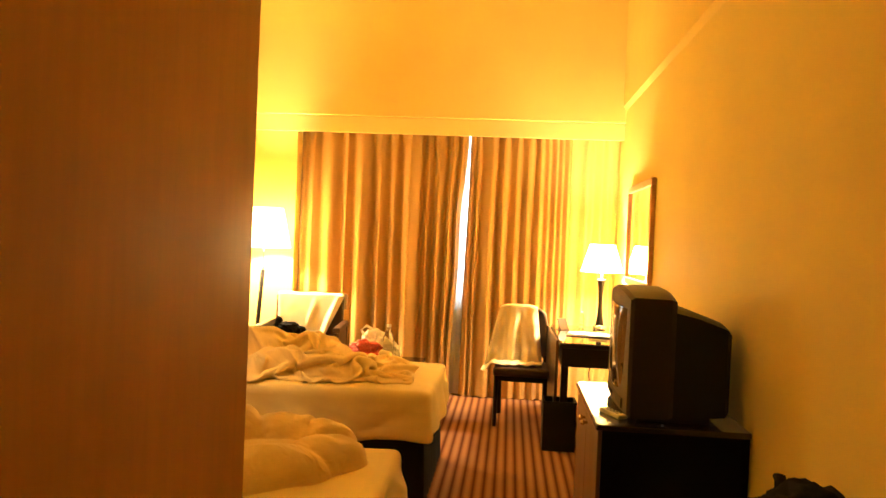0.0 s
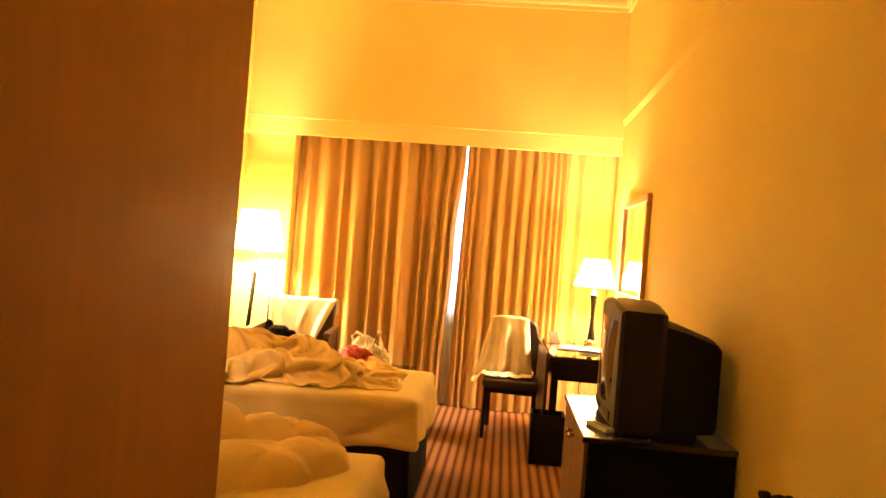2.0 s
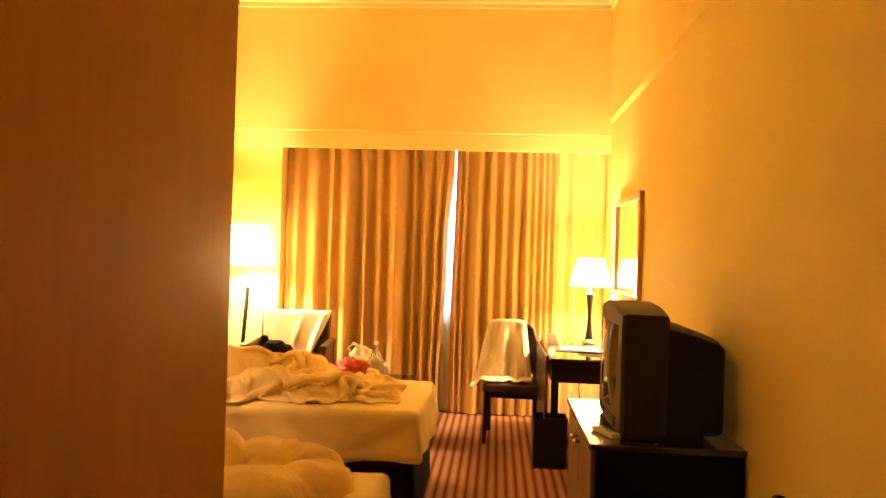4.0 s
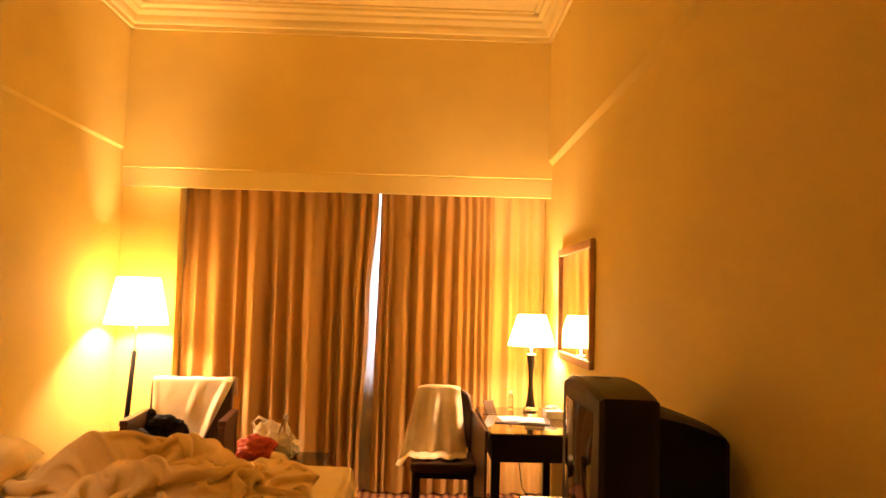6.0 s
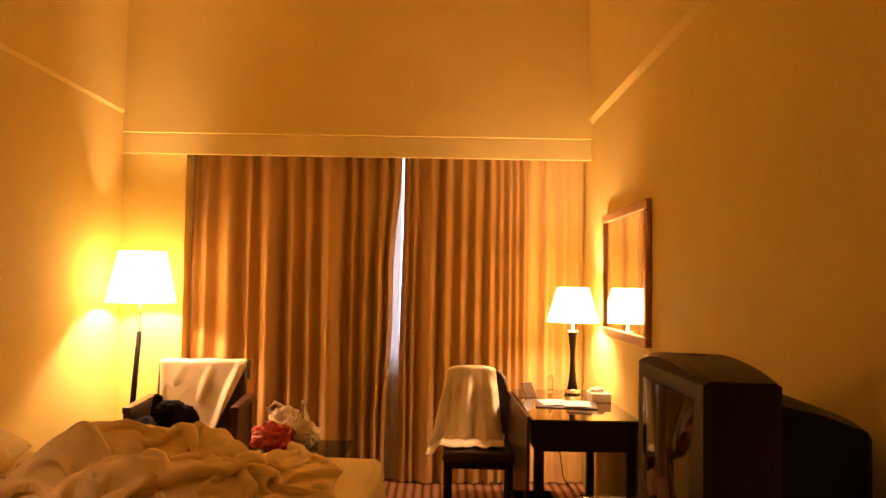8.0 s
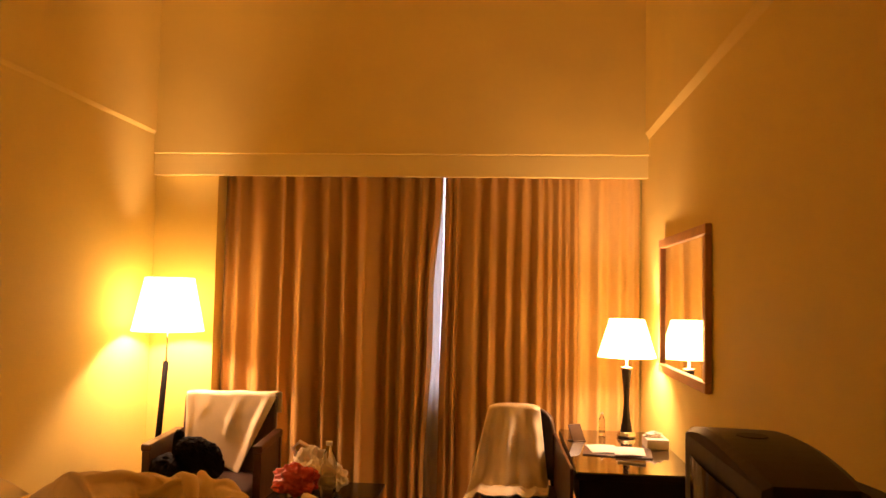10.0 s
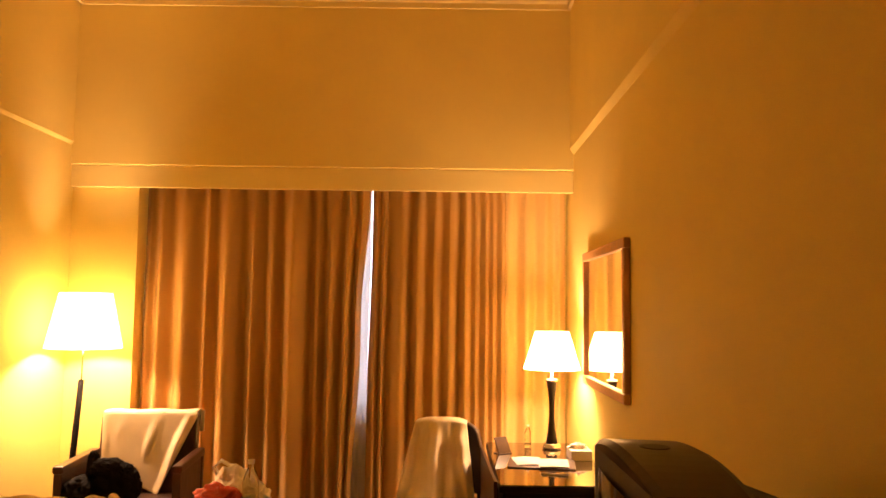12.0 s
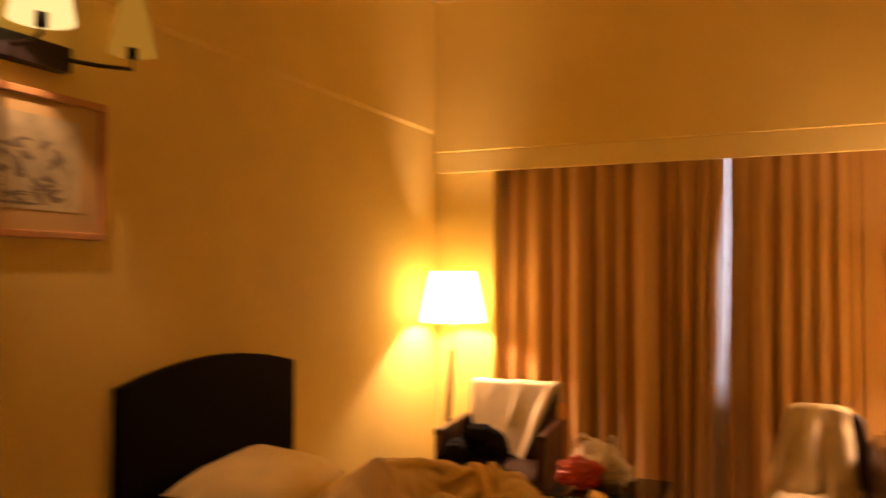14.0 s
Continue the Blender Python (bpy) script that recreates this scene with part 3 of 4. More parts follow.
# ---- armchair in the corner, with towel and black clothes ----
ac = thing("armchair", pose(-2.69, -0.53, 0, 0, 0, 5), "dark wooden armchair in the corner by the floor lamp", "armchair")
part("seat", box(-0.27, 0.27, -0.30, 0.22, 0.30, 0.44, 0.03, 3), LEATHER, ac, "dark brown padded seat", smooth=True)
part("backrest", moved(box(-0.30, 0.30, -0.035, 0.035, 0, 0.60, 0.025, 3), pose(0, 0.24, 0.315, -8)), BROWNWOOD, ac)
for s in (-1, 1):
    part("armrest", box(s * 0.32 - 0.028, s * 0.32 + 0.028, -0.32, 0.28, 0.655, 0.70, 0.012, 2), BROWNWOOD, ac)
    part("side_panel", box(s * 0.32 - 0.014, s * 0.32 + 0.014, -0.27, 0.25, 0.28, 0.655, 0.004), BROWNWOOD, ac)
    for y in (-0.29, 0.26):
        part("leg", box(s * 0.32 - 0.022, s * 0.32 + 0.022, y - 0.022, y + 0.022, 0, 0.655, 0.005), BROWNWOOD, ac)


def towel_armchair(u, v):
    """Over the top rail: a short back flap and a front that slants to one corner."""
    length = 0.43 + 0.26 * u if u < 0.62 else 0.49 * (1 - (u - 0.62) / 0.38) + 0.13
    s = v * (0.14 + length) - 0.14
    x = (u - 0.5) * 0.58 + 0.045 * max(0, s) * smooth01((0.55 - u) / 0.5)
    if s < 0:
        return (x + 0.02 * (u > 0.8), 0.385, 0.962 + s * 0.98)
    if s < 0.10:
        return (x, 0.375 - 1.08 * s, 0.966 + 0.003 * math.sin(u * 14))
    d = s - 0.10
    fold = (0.013 * math.sin((u + 0.45 * d) * 23 + 2 * n3(u * 4, d * 3, 6)) * smooth01((u - 0.3) * 2) + 0.006 * math.sin(u * 40) * (u < 0.16) + 0.018 * n3(u * 5 + v * 3, v * 2, 2)) * min(1, d * 5)
    return (x, 0.262 - 0.14 * d - abs(fold) * 0.6 - fold * 0.6, 0.963 - d)


tw = part("towel", sheet(towel_armchair, 60, 50), TOWEL, None, smooth=True)
tw.matrix_world = pose(-2.675, -0.557, -0.035, 0, 0, 5)
tw.modifiers.new("thickness", "SOLIDIFY").thickness = 0.006
tagged(tw, "white towel draped over the armchair back", "towel")


def lump(rx, ry, rz, seed, rough=0.35, scale=2.2, steps=5):
    b = bmesh.new()
    bmesh.ops.create_icosphere(b, subdivisions=steps, radius=1)
    for v in b.verts:
        d = v.co.normalized()
        k = 1 + rough * noise.noise(d * scale + Vector((seed, 0, 0))) + rough * 0.4 * (1 - 2.4 * abs(noise.noise(d * scale * 2.3 + Vector((0, seed, 0)))))
        v.co = Vector((d.x * rx * k, d.y * ry * k, d.z * rz * (k if d.z > 0 else 0.75 * k)))
    return b


def sit(b, x, y, z):
    """Moves a body so that its lowest point rests at z."""
    low = min(v.co.z for v in b.verts)
    return moved(b, pose(x, y, z - low))


def bundle(rx, ry, rz, seed, x, y, z):
    """A heap of cloth: a squared lump with sharp creases and a slumped foot."""
    b = lump(1, 1, 1, seed, 0.16, 1.6)
    for v in b.verts:
        d = v.co
        crease = 0.24 * abs(noise.noise(d * 3.1 + Vector((seed, 3, 0)))) + 0.05 * abs(noise.noise(d * 6.5 + Vector((0, seed, 1))))
        q = [math.copysign(abs(c) ** 0.85, c) for c in d]
        foot = 1 + 0.35 * max(0, -d.z)
        v.co = Vector((q[0] * rx * foot, q[1] * ry * foot, q[2] * rz)) * (1.06 - 1.3 * crease)
    return sit(b, x, y, z)


clothes = joined(bundle(0.13, 0.12, 0.13, 4, -2.74, -0.70, 0.44), bundle(0.035, 0.035, 0.09, 9, -2.84, -0.74, 0.60), bundle(0.09, 0.07, 0.05, 12, -2.76, -0.75, 0.63), bundle(0.06, 0.06, 0.05, 18, -2.68, -0.74, 0.60))
tagged(part("clothes", clothes, BLACKCLOTH, None, smooth=True), "crumpled black clothes heaped on the armchair seat", "clothes")
tagged(part("jacket", bundle(0.10, 0.14, 0.10, 14, -2.885, -0.78, 0.44), BLACKCLOTH, None, smooth=True), "black jacket slumped beside the chair arm", "jacket")

# ---- low table with bags and bottle ----
ct = thing("coffee_table", pose(-1.93, -0.86, 0), "low dark table with a glossy glass top", "table")
part("tabletop", box(-0.30, 0.30, -0.27, 0.27, 0.44, 0.465, 0.012, 3), mat("smoked_glass", (0.02, 0.022, 0.02), 0.08, vary=0.1, bump=0.0, rvar=0.03), ct, "dark glossy top")
part("apron", box(-0.26, 0.26, -0.23, 0.23, 0.38, 0.438, 0.004), DARKWOOD, ct)
for sx in (-1, 1):
    for sy in (-1, 1):
        part("leg", box(sx * 0.24 - 0.02, sx * 0.24 + 0.02, sy * 0.21 - 0.02, sy * 0.21 + 0.02, 0, 0.38, 0.004), DARKWOOD, ct)

red = thing("plastic_bag", pose(-2.07, -0.97, 0.466), "crumpled red plastic bag on the low table", "bag", "bags on the low table")
part("film", sit(lump(0.115, 0.09, 0.085, 21, 0.34, 2.4), 0, 0, 0), REDBAG, red, smooth=True)
white = thing("plastic_bag", pose(-2.03, -0.80, 0.466), "white plastic carrier bag standing open", "bag", "bags on the low table")
part("film", sit(lump(0.105, 0.10, 0.115, 33, 0.34, 2.3), 0, 0, 0), WHITEBAG, white, smooth=True)
part("handle", tube([(-0.08, 0, 0.17), (-0.11, 0, 0.23), (-0.07, 0, 0.265), (-0.02, 0, 0.24), (0.0, 0, 0.20)], 0.012), WHITEBAG, white, smooth=True)
wb2 = thing("plastic_bag", pose(-1.885, -0.85, 0.466), "small white plastic bag beside the bottle", "bag", "bags on the low table")
part("film", sit(lump(0.07, 0.07, 0.08, 41, 0.3, 2.4), 0, 0, 0), WHITEBAG, wb2, smooth=True)


def bottle(name, m, h, r, label):
    ob = thing(name, m, label, "bottle")
    prof = [(r * 0.8, 0.0), (r, 0.012 * h / 0.3), (r, h * 0.2), (r * 0.94, h * 0.23), (r, h * 0.27), (r, h * 0.34), (r * 0.94, h * 0.37), (r, h * 0.41), (r, h * 0.62), (r * 0.9, h * 0.70), (r * 0.55, h * 0.82), (r * 0.36, h * 0.88), (r * 0.34, h * 0.93)]
    inner = [(a * 0.96, z + 0.002) for a, z in prof]
    part("body", joined(lathe(prof, 28, False), lathe(inner[::-1], 28, False), lathe([(prof[0][0], 0), (0.001, 0.004)], 28, False)), CLEAR, ob, smooth=True)
    part("cap", lathe([(r * 0.42, h * 0.93), (r * 0.42, h), (r * 0.38, h * 1.004)], 20), PAPER, ob, "white screw cap")
    return ob


bottle("water_bottle", pose(-1.89, -0.97, 0.466), 0.305, 0.043, "clear plastic water bottle standing on the low table")


# ---- desk, chair, mirror ----
dk = thing("desk", pose(0, 0, 0), "dark wooden writing desk against the wall", "desk")
part("desktop", box(-0.59, -0.006, -1.43, -0.22, 0.72, 0.75, 0.006), DARKWOOD, dk)
gtop = part("glass_sheet", box(-0.585, -0.01, -1.425, -0.225, 0.7515, 0.7575, 0.002), mat("desk_glass", (0.05, 0.03, 0.018), 0.06, vary=0.1, bump=0.0, rvar=0.03, coat=0.6), dk, "glossy glass cover")
part("apron", box(-0.57, -0.025, -1.41, -0.24, 0.585, 0.718, 0.004), DARKWOOD, dk)
part("drawer", box(-0.581, -0.567, -1.10, -0.45, 0.60, 0.705, 0.004), DARKWOOD, dk)
for x in (-0.545, -0.05):
    for y in (-1.385, -0.265):
        part("leg", box(x - 0.026, x + 0.026, y - 0.026, y + 0.026, 0, 0.585, 0.005), DARKWOOD, dk)

mi = thing("wall_mirror", pose(0, 0, 0), "mirror in a brown wooden frame above the desk", "mirror")
MY0, MY1, MZ0, MZ1, MF = -1.615, -0.525, 1.165, 1.94, 0.05
for nm, args in (("frame", (MY0, MY1, MZ1 - MF, MZ1)), ("frame", (MY0, MY1, MZ0, MZ0 + MF)), ("frame", (MY0, MY0 + MF, MZ0 + MF + 0.001, MZ1 - MF - 0.001)), ("frame", (MY1 - MF, MY1, MZ0 + MF + 0.001, MZ1 - MF - 0.001))):
    part(nm, joined(box(-0.034, -0.001, *args, 0.008, 3)), FRAMEWOOD, mi)
part("mirror_glass", box(-0.016, -0.002, MY0 + MF - 0.004, MY1 - MF + 0.004, MZ0 + MF - 0.004, MZ1 - MF + 0.004, 0), MIRROR, mi, "silvered glass")

# leaning wooden board between chair and desk
lb = thing("wooden_board", pose(-0.608, -1.44, 0), "thin brown wooden board standing against the desk side", "board")
part("panel", moved(box(-0.008, 0.008, 0.0, 1.14, 0.0, 0.775, 0.003), pose(0, 0, 0.0, 0, 0, 1.2)), BROWNWOOD, lb)

dc = thing("desk_chair", pose(-0.835, -0.68, -0.0, 0, 0, -3), "dark wooden desk chair with leather seat", "chair")
part("seat", box(-0.22, 0.22, -0.23, 0.22, 0.40, 0.47, 0.025, 3), LEATHER, dc, "dark brown leather seat", smooth=True)
part("seat_frame", box(-0.20, 0.20, -0.205, 0.20, 0.36, 0.40, 0.004), DARKWOOD, dc)
for s in (-1, 1):
    part("leg", tube([(s * 0.195, -0.20, 0), (s * 0.19, -0.195, 0.40)], [0.015, 0.02], 10), DARKWOOD, dc)
    part("leg", tube([(s * 0.19, 0.27, 0), (s * 0.19, 0.22, 0.25), (s * 0.19, 0.20, 0.45), (s * 0.18, 0.23, 0.70)], 0.019, 10), DARKWOOD, dc)


def back_shape(u, v):
    x = (u - 0.5) * 0.43 * (1 - 0.16 * v ** 3)
    return (x, 0.20 + 0.05 * v + 0.05 * (1 - ((u - 0.5) * 2) ** 2), 0.50 + 0.415 * v - 0.05 * ((u - 0.5) * 2) ** 4 * v)


bk = part("backrest", sheet(back_shape, 20, 16), LEATHER, dc, "dark leather backrest", smooth=True)
bk.modifiers.new("thickness", "SOLIDIFY").thickness = 0.045


def towel_chair(u, v):
    """Hangs over the back rail in front, spreads on its way down and pools on the seat."""
    s = v * 0.86 - 0.16
    c = (u - 0.5) * 2
    if s < 0:
        return (c * 0.155 - 0.05, 0.30 + 0.01 * c, 0.93 - 0.02 * c ** 4 + s)
    f = min(1, s / 0.48)
    spread = 0.155 + 0.085 * f
    fold = (0.026 * math.sin(u * 15 + 2.5 * f + 2 * n3(u * 3, f * 2, 3)) + 0.012 * math.sin(u * 29 + 2 - 3 * f)) * min(1, s * 4) + 0.012 * n3(u * 6, f * 5, 8)
    x = c * spread - 0.05 - 0.028 * f
    y = 0.19 - 0.10 * f + 0.03 * c * c * 0.5 - fold - 0.03
    z = 0.938 - 0.02 * c ** 4 - 0.465 * f - (0.035 * smooth01((-c - 0.4) / 0.6) * f)
    if s > 0.48:
        e = s - 0.48
        y -= e * 1.05
        z = 0.478 + 0.014 * ridge(u * 3, e * 9, 4, 2.0) - (0.055 * smooth01((-c - 0.62) / 0.3))
        x -= 0.02 * e
    return (x, y, z)


tc = part("towel", sheet(towel_chair, 60, 70), TOWEL, None, smooth=True)
tc.matrix_world = pose(-0.835, -0.68, 0.004, 0, 0, -3)
tc.modifiers.new("thickness", "SOLIDIFY").thickness = 0.006
tagged(tc, "white towel hung over the desk chair back and seat", "towel")

wb = thing("waste_bin", pose(-0.575, -1.40, 0), "black square waste bin on the carpet by the desk", "bin")
part("body", joined(box(-0.115, 0.115, -0.10, 0.10, 0, 0.012, 0.003), box(-0.115, -0.105, -0.10, 0.10, 0.01, 0.34, 0.003), box(0.105, 0.115, -0.10, 0.10, 0.01, 0.34, 0.003), box(-0.115, 0.115, -0.10, -0.09, 0.01, 0.34, 0.003), box(-0.115, 0.115, 0.09, 0.10, 0.01, 0.34, 0.003)), BLACKPL, wb)
part("rim", joined(box(-0.12, 0.12, -0.105, -0.088, 0.335, 0.35, 0.003), box(-0.12, 0.12, 0.088, 0.105, 0.335, 0.35, 0.003), box(-0.12, -0.103, -0.088, 0.088, 0.335, 0.35, 0.003), box(0.103, 0.12, -0.088, 0.088, 0.335, 0.35, 0.003)), BLACKPL, wb)

# things on the desk
DT = 0.758
folder = thing("desk_folder", pose(-0.32, -0.90, DT, 0, 0, -8), "open brown leather writing folder on the desk", "folder")
part("cover", box(-0.18, 0.18, -0.14, 0.14, 0, 0.006, 0.002), BROWNWOOD, folder)
for x, y, a in ((-0.07, 0.03, 4), (0.06, -0.03, -6)):
    sh = thing("paper_sheet", pose(-0.32 + x, -0.90 + y, DT + 0.0075 + 0.002 * (x > 0), 0, 0, a), "loose white paper sheet lying on the folder", "paper", "papers on the desk")
    part("leaf", sheet(lambda u, v: ((u - 0.5) * 0.16, (v - 0.5) * 0.22, 0.003 * math.sin(u * 3) ** 2 + 0.002), 6, 6), PAPER, sh)
tent = thing("card_holder", pose(-0.50, -0.62, DT, 0, 0, 35), "standing brown card holder on the desk", "card holder")
part("card", moved(box(-0.045, 0.045, -0.003, 0.003, 0, 0.10, 0.001), pose(0, 0, 0.002, -28)), BROWNWOOD, tent)
part("foot", box(-0.045, 0.045, -0.01, 0.05, 0, 0.004, 0.001), BROWNWOOD, tent)
tis = thing("tissue_box", pose(-0.085, -0.72, DT), "pale tissue box with a tissue pulled out", "tissue box")
part("box", box(-0.06, 0.06, -0.085, 0.085, 0, 0.055, 0.004), PAPER, tis)
part("tissue", moved(lump(0.045, 0.03, 0.022, 5, 0.5, 2.5, 3), pose(-0.01, 0, 0.062)), PAPER, tis, "crumpled white tissue")
bottle("small_bottle", pose(-0.345, -0.42, DT), 0.14, 0.02, "small clear toiletry bottle standing on the desk")
pen = thing("pen", pose(-0.36, -1.16, DT, 0, 0, 70), "pale pen lying near the desk edge", "pen")
part("barrel", moved(lathe([(0.002, 0), (0.005, 0.012), (0.005, 0.14), (0.004, 0.145)], 12), pose(0, 0, 0.005, 90)), PAPER, pen, smooth=True)
cb = thing("cable", pose(0, 0, 0), "thin black cable hanging under the desk", "cable")
part("cord", tube([(-0.20, -0.24, 0.70), (-0.21, -0.22, 0.55), (-0.25, -0.21, 0.35), (-0.22, -0.20, 0.15), (-0.12, -0.19, 0.02), (-0.02, -0.18, 0.05)], 0.004, 8), BLACKPL, cb, smooth=True)

# ---- cabinet and television ----
CABZ = 0.762
tvc = thing("tv_cabinet", pose(0, 0, 0), "dark wooden cabinet with brown door under the television", "cabinet")
# the body's black stands in for shade on the side away from the lamps
part("body", box(-0.575, -0.004, -3.865, -2.955, 0.05, CABZ - 0.026, 0.004), LACQUER, tvc, "side panels coloured black for the shade on them")
part("plinth", box(-0.55, -0.01, -3.845, -2.98, 0.0, 0.05, 0.003), DARKWOOD, tvc)
part("top", box(-0.602, -0.003, -3.88, -2.94, CABZ - 0.025, CABZ, 0.005), mat("cabinet_top", (0.035, 0.018, 0.010), 0.24, fine=50, coarse=5, vary=0.25, bump=0.01, stretch=(4, 1, 1), spec=0.6, coat=0.5), tvc, "polished dark top")
for y0, y1, ky in ((-3.86, -3.415, -3.46), (-3.41, -2.96, -3.36)):
    door = part("door", box(-0.592, -0.576, y0, y1, 0.06, CABZ - 0.03, 0.004), DOORWOOD, tvc, "brown veneer door")
    part("knob", moved(lathe([(0.006, 0), (0.006, 0.012), (0.014, 0.018), (0.012, 0.028), (0.004, 0.031)], 16), pose(-0.592, ky, 0.67, 0, -90, 0)), CHROME, door, "small metal knob", smooth=True)

TVY0, TVY1 = -3.80, -3.19
tv = thing("television", pose(0, 0, CABZ), "old bulky tube television with dark front and black back", "television")


def tv_front():
    """Bezel housing, bowed at its top."""
    b = bmesh.new()
    n = 16
    rows = []
    for x, grow in ((-0.475, -0.012), (-0.46, 0.0), (-0.31, -0.003), (-0.29, -0.012)):
        ring = []
        for k in range(n + 1):
            f = k / n
            y = TVY0 - grow + (TVY1 - TVY0 + 2 * grow) * f
            ring.append((x - 0.014 * (1 - (2 * f - 1) ** 2) * (x < -0.35), y, 0.502 + grow + 0.036 * (1 - (2 * f - 1) ** 2)))
        for k in range(n, -1, -1):
            f = k / n
            y = TVY0 - grow + (TVY1 - TVY0 + 2 * grow) * f
            ring.append((x - 0.014 * (1 - (2 * f - 1) ** 2) * (x < -0.35), y, 0.012 - grow))
        rows.append([b.verts.new(p) for p in ring])
    m = len(rows[0])
    for r0, r1 in zip(rows, rows[1:]):
        for k in range(m):
            b.faces.new((r0[k], r0[(k + 1) % m], r1[(k + 1) % m], r1[k]))
    b.faces.new(rows[0][::-1])
    b.faces.new(rows[-1])
    return b


housing = part("housing", tv_front(), TVPL, tv, "dark plastic front housing")


def tv_shell():
    b = bmesh.new()
    rows = []
    for x, dy, z0, z1 in ((-0.30, 0.012, 0.02, 0.468), (-0.27, 0.014, 0.02, 0.462), (-0.20, 0.02, 0.02, 0.447), (-0.08, 0.03, 0.03, 0.405), (-0.062, 0.045, 0.05, 0.385)):
        ring = []
        for k in range(9):
            f = k / 8
            y = TVY0 + dy + (TVY1 - TVY0 - 2 * dy) * f
            ring.append((x, y, z1 - 0.02 * (2 * f - 1) ** 4))
        for k in range(8, -1, -1):
            ring.append((x, TVY0 + dy + (TVY1 - TVY0 - 2 * dy) * k / 8, z0))
        rows.append([b.verts.new(p) for p in ring])
    m = len(rows[0])
    for r0, r1 in zip(rows, rows[1:]):
        for k in range(m):
            b.faces.new((r0[k], r0[(k + 1) % m], r1[(k + 1) % m], r1[k]))
    b.faces.new(rows[0][::-1])
    b.faces.new(rows[-1])
    return b


part("back_shell", tv_shell(), BLACKPL, tv, "black tapered back shell", smooth=False)


def tube_face(u, v):
    y = TVY0 + 0.075 + (TVY1 - TVY0 - 0.15) * u
    z = 0.09 + 0.36 * v
    bow = 0.018 * (1 - ((u - 0.5) * 2) ** 2) * (1 - 0.5 * ((v - 0.5) * 2) ** 2)
    return (-0.478 - bow, y, z)


part("screen", sheet(tube_face, 20, 16), SCREEN, tv, "dark glossy curved screen", smooth=True)
part("control_strip", box(-0.488, -0.474, TVY0 + 0.09, TVY1 - 0.09, 0.035, 0.075, 0.003), BLACKPL, tv)
for k in range(4):
    part("button", moved(lathe([(0.007, 0), (0.007, 0.005), (0.005, 0.006)], 12), pose(-0.488, -3.45 + 0.04 * k, 0.055, 0, -90, 0)), GREYPL, tv)
part("vent_cap", moved(lathe([(0.035, 0.0), (0.032, 0.006), (0.0, 0.007)][:2], 24), pose(-0.40, -3.49, 0.532, 0, 0, 0)), BLACKPL, tv)
for y in (TVY0 + 0.06, TVY1 - 0.06):
    part("foot", box(-0.43, -0.14, y - 0.03, y + 0.03, 0.0, 0.03, 0.003), BLACKPL, tv)
rc = thing("remote_control", pose(-0.515, -3.70, CABZ + 0.001, 0, 0, 24), "pale remote control lying on the cabinet", "remote")
part("case", box(-0.022, 0.022, -0.08, 0.08, 0, 0.018, 0.006, 3), PAPER, rc)
for r in range(4):
    for c in (-1, 1):
        part("key", box(c * 0.008 - 0.004, c * 0.008 + 0.004, -0.05 + r * 0.025, -0.04 + r * 0.025, 0.018, 0.0205, 0.001), GREYPL, rc)

# luggage rack and bag by the entrance
lr = thing("luggage_rack", pose(-0.30, -5.06, 0), "low dark wooden luggage rack against the wall", "luggage rack")
for k in range(6):
    part("slat", box(-0.25, 0.27, -0.42 + k * 0.15, -0.34 + k * 0.15, 0.44, 0.462, 0.004), DARKWOOD, lr)
for x in (-0.22, 0.24):
    part("rail", box(x - 0.02, x + 0.02, -0.44, 0.44, 0.39, 0.438, 0.004), DARKWOOD, lr)
    for y in (-0.41, 0.41):
        part("leg", box(x - 0.02, x + 0.02, y - 0.02, y + 0.02, 0, 0.39, 0.004), DARKWOOD, lr)
bg = thing("travel_bag", pose(-0.22, -5.08, 0.463), "soft black travel bag lying on the luggage rack", "bag")
part("body", sit(lump(0.16, 0.33, 0.245, 52, 0.22, 2.0), 0, 0, 0), BLACKCLOTH, bg, smooth=True)
part("handle", tube([(0.02, 0.26, 0.26), (0.02, 0.33, 0.35), (0.02, 0.335, 0.385), (0.02, 0.31, 0.39), (0.0, 0.24, 0.33)], 0.014, 8), BLACKCLOTH, bg, smooth=True)
part("strap", tube([(0.0, -0.22, 0.36), (0.02, -0.1, 0.43), (0.03, 0.05, 0.43), (0.02, 0.2, 0.36)], 0.010, 8), BLACKCLOTH, bg, smooth=True)

# ---- picture and wall light ----
pc = thing("framed_picture", pose(XL, -3.465, 1.775), "ink landscape in a pale wooden frame on the wall", "picture")
PW, PH = 0.43, 0.525
part("mount", box(0.002, 0.012, -PW + 0.02, PW - 0.02, 0.02, PH - 0.02, 0), MOUNT, pc, "cream mount")
for a in ((-PW, PW, PH - 0.028, PH), (-PW, PW, 0, 0.028), (-PW, -PW + 0.028, 0.029, PH - 0.029), (PW - 0.028, PW, 0.029, PH - 0.029)):
    part("frame", box(0.001, 0.026, *a, 0.005, 2), FRAMEWOOD, pc)
print_ = part("print", box(0.0125, 0.014, -PW + 0.11, PW - 0.11, 0.10, PH - 0.09, 0), PRINT, pc, "faded ink print")
rnd = random.Random(4)
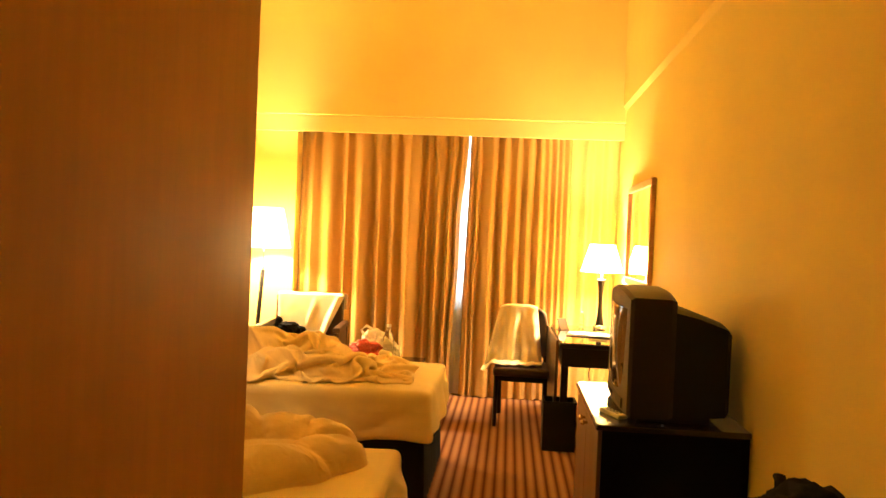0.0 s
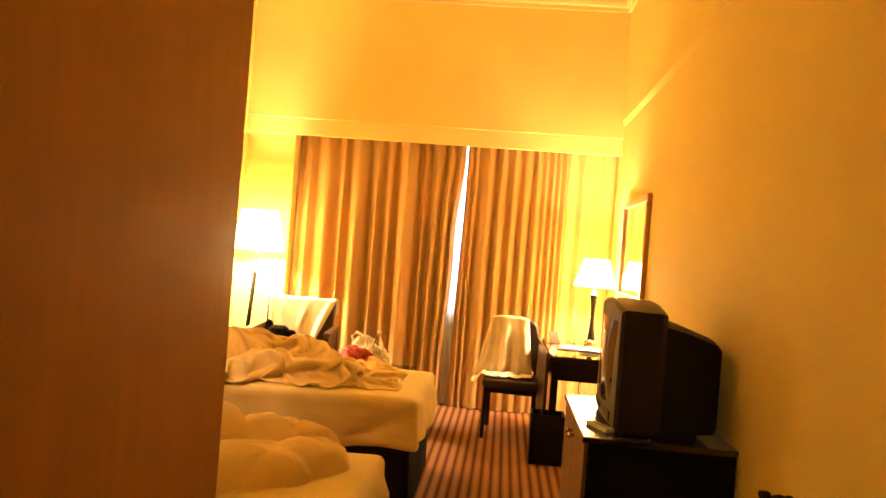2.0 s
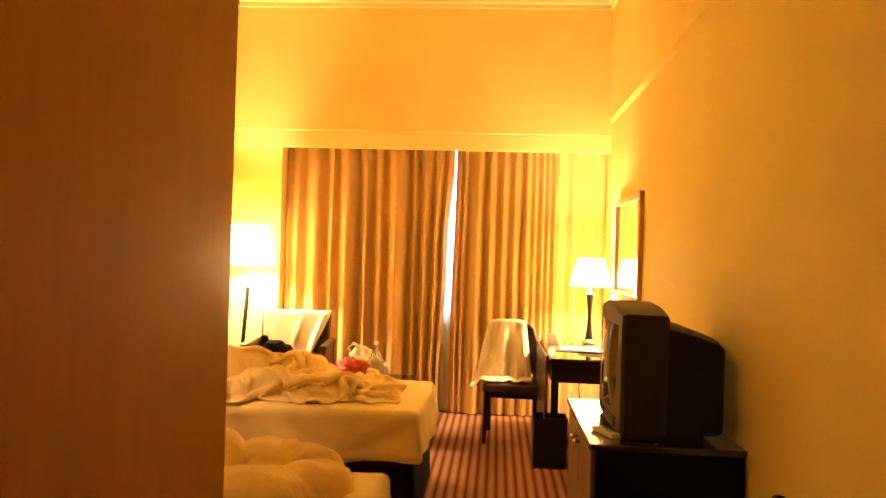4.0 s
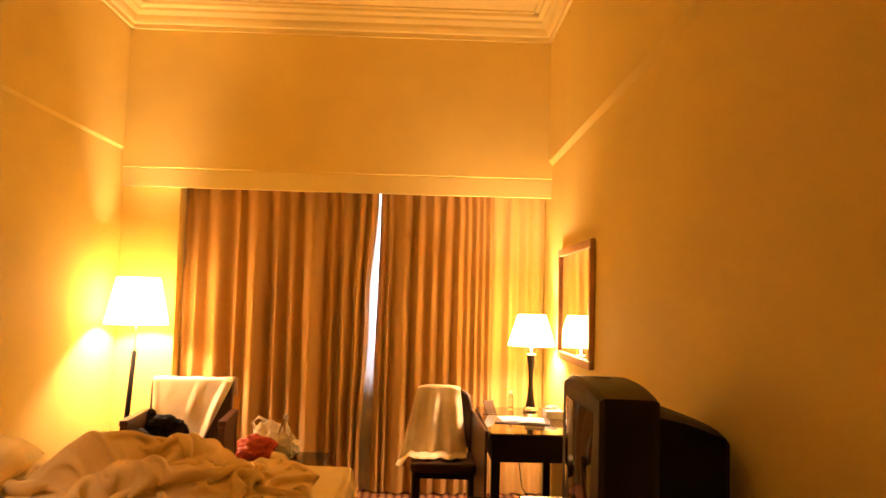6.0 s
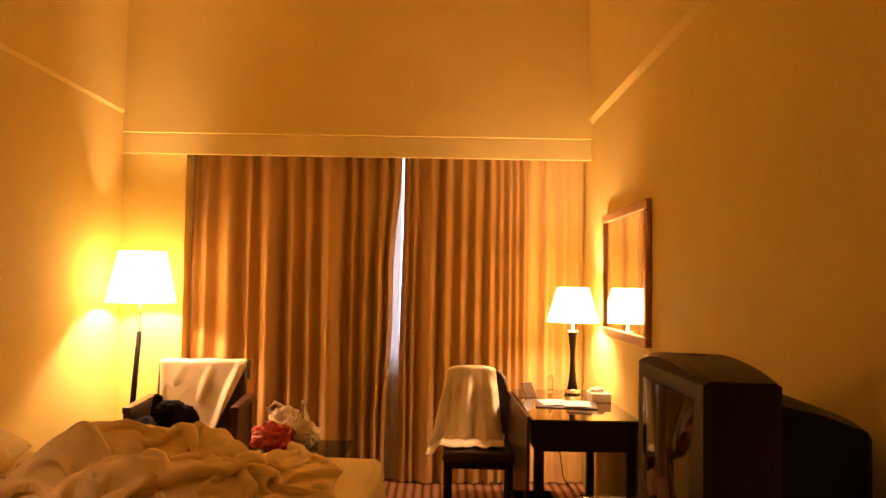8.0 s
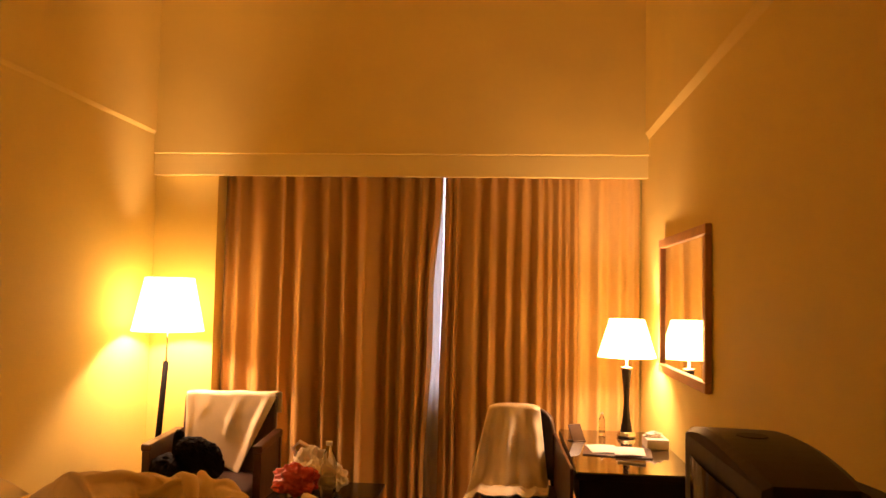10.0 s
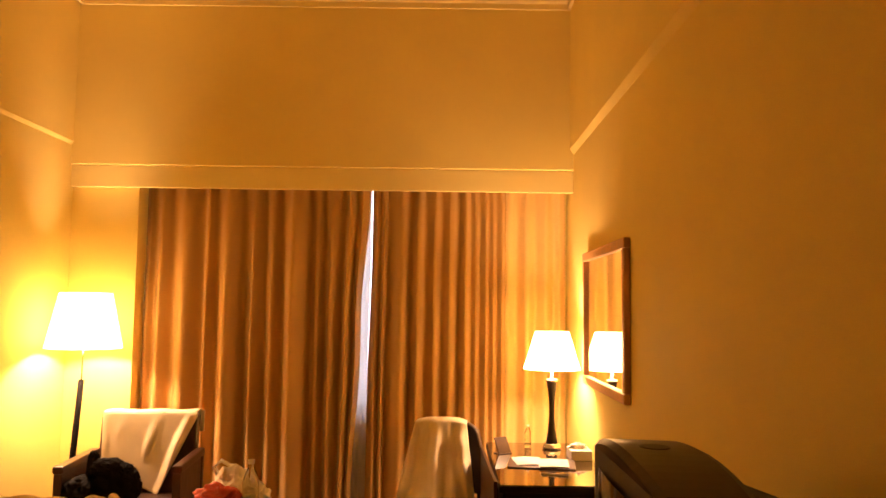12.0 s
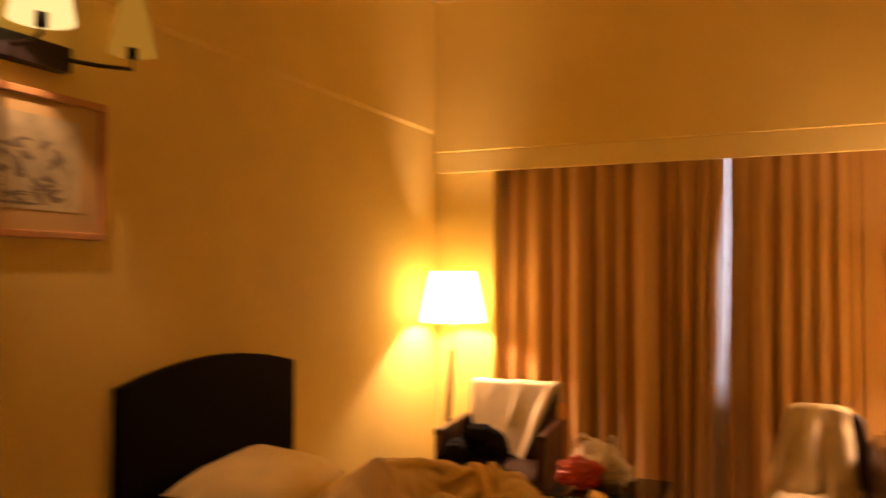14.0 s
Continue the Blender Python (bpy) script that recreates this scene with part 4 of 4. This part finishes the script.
for cy, cz, n, reach, fat in ((0.17, 0.17, 7, 0.10, 0.012), (0.08, 0.25, 7, 0.08, 0.016), (-0.02, 0.31, 6, 0.10, 0.007), (0.20, 0.28, 6, 0.06, 0.013), (-0.16, 0.20, 6, 0.10, 0.010), (0.02, 0.14, 7, 0.14, 0.006)):
    for k in range(n):
        y, z, a = cy + rnd.gauss(0, reach * 0.45), cz + rnd.gauss(0, 0.022), rnd.uniform(-0.7, 0.5)
        pts = []
        for i in range(6):
            q = (i / 5 - 0.5) * reach * rnd.uniform(0.7, 1.0)
            py, pz = y + q * math.cos(a), z + q * math.sin(a) + 0.02 * math.sin(3 * q / reach + k)
            pts.append((0.0142, max(-0.29, min(0.29, py)), max(0.12, min(0.41, pz))))
        stroke = moved(tube([(0, py, pz) for _, py, pz in pts], [0.001, fat * 0.6, fat, fat * 0.8, fat * 0.5, 0.001], 8), Matrix.Diagonal((0.05, 1, 1, 1)))
        part("brush_stroke", moved(stroke, pose(0.0146, 0, 0)), INK, print_)

sc = thing("wall_sconce", pose(XL, -3.465, 2.42), "dark wooden wall light with three fabric shades", "wall light")
part("backplate", box(0.001, 0.06, -0.235, 0.235, -0.045, 0.045, 0.004), DARKWOOD, sc)
for y, x in ((-0.41, 0.17), (0.0, 0.20), (0.41, 0.17)):
    pts = [(0.05, y * 0.5, 0.0), (0.11, y * 0.75, -0.005), (x, y, 0.0), (x, y, 0.07)] if y else [(0.05, 0, 0.0), (0.15, 0, -0.005), (x, 0, 0.02), (x, 0, 0.09)]
    arm = part("arm", tube(pts, 0.008, 10), DARKWOOD, sc, smooth=True)
    part("holder", moved(lathe([(0.02, 0.04), (0.02, 0.09), (0.012, 0.10)], 14), pose(x, y, 0)), DARKWOOD, arm, smooth=True)
    sh = part("shade", moved(lamp_shade(0.09 + 0.014 * (y == 0), 0.042 + 0.026 * (y == 0), 0.06, 0.262), pose(x, y, 0)), SHADE_DIM if y else SHADE_MID, sc, "amber lit fabric shade", smooth=True)
bulb("sconce_bulb", (XL + 0.20, -3.465, 2.625), BULB_SCONCE, 0.02)

# sprinkler head under the ceiling
sp = thing("sprinkler", pose(-1.455, -0.44, CEIL_Z), "small metal sprinkler head under the ceiling", "sprinkler")
part("rose", lathe([(0.035, -0.008), (0.04, -0.004), (0.04, 0.0)], 24), CHROME, sp, smooth=True)
part("stem", lathe([(0.012, -0.045), (0.012, -0.008)], 16), CHROME, sp, smooth=True)
part("deflector", lathe([(0.004, -0.062), (0.026, -0.058), (0.026, -0.055), (0.006, -0.045)], 20), CHROME, sp, smooth=True)
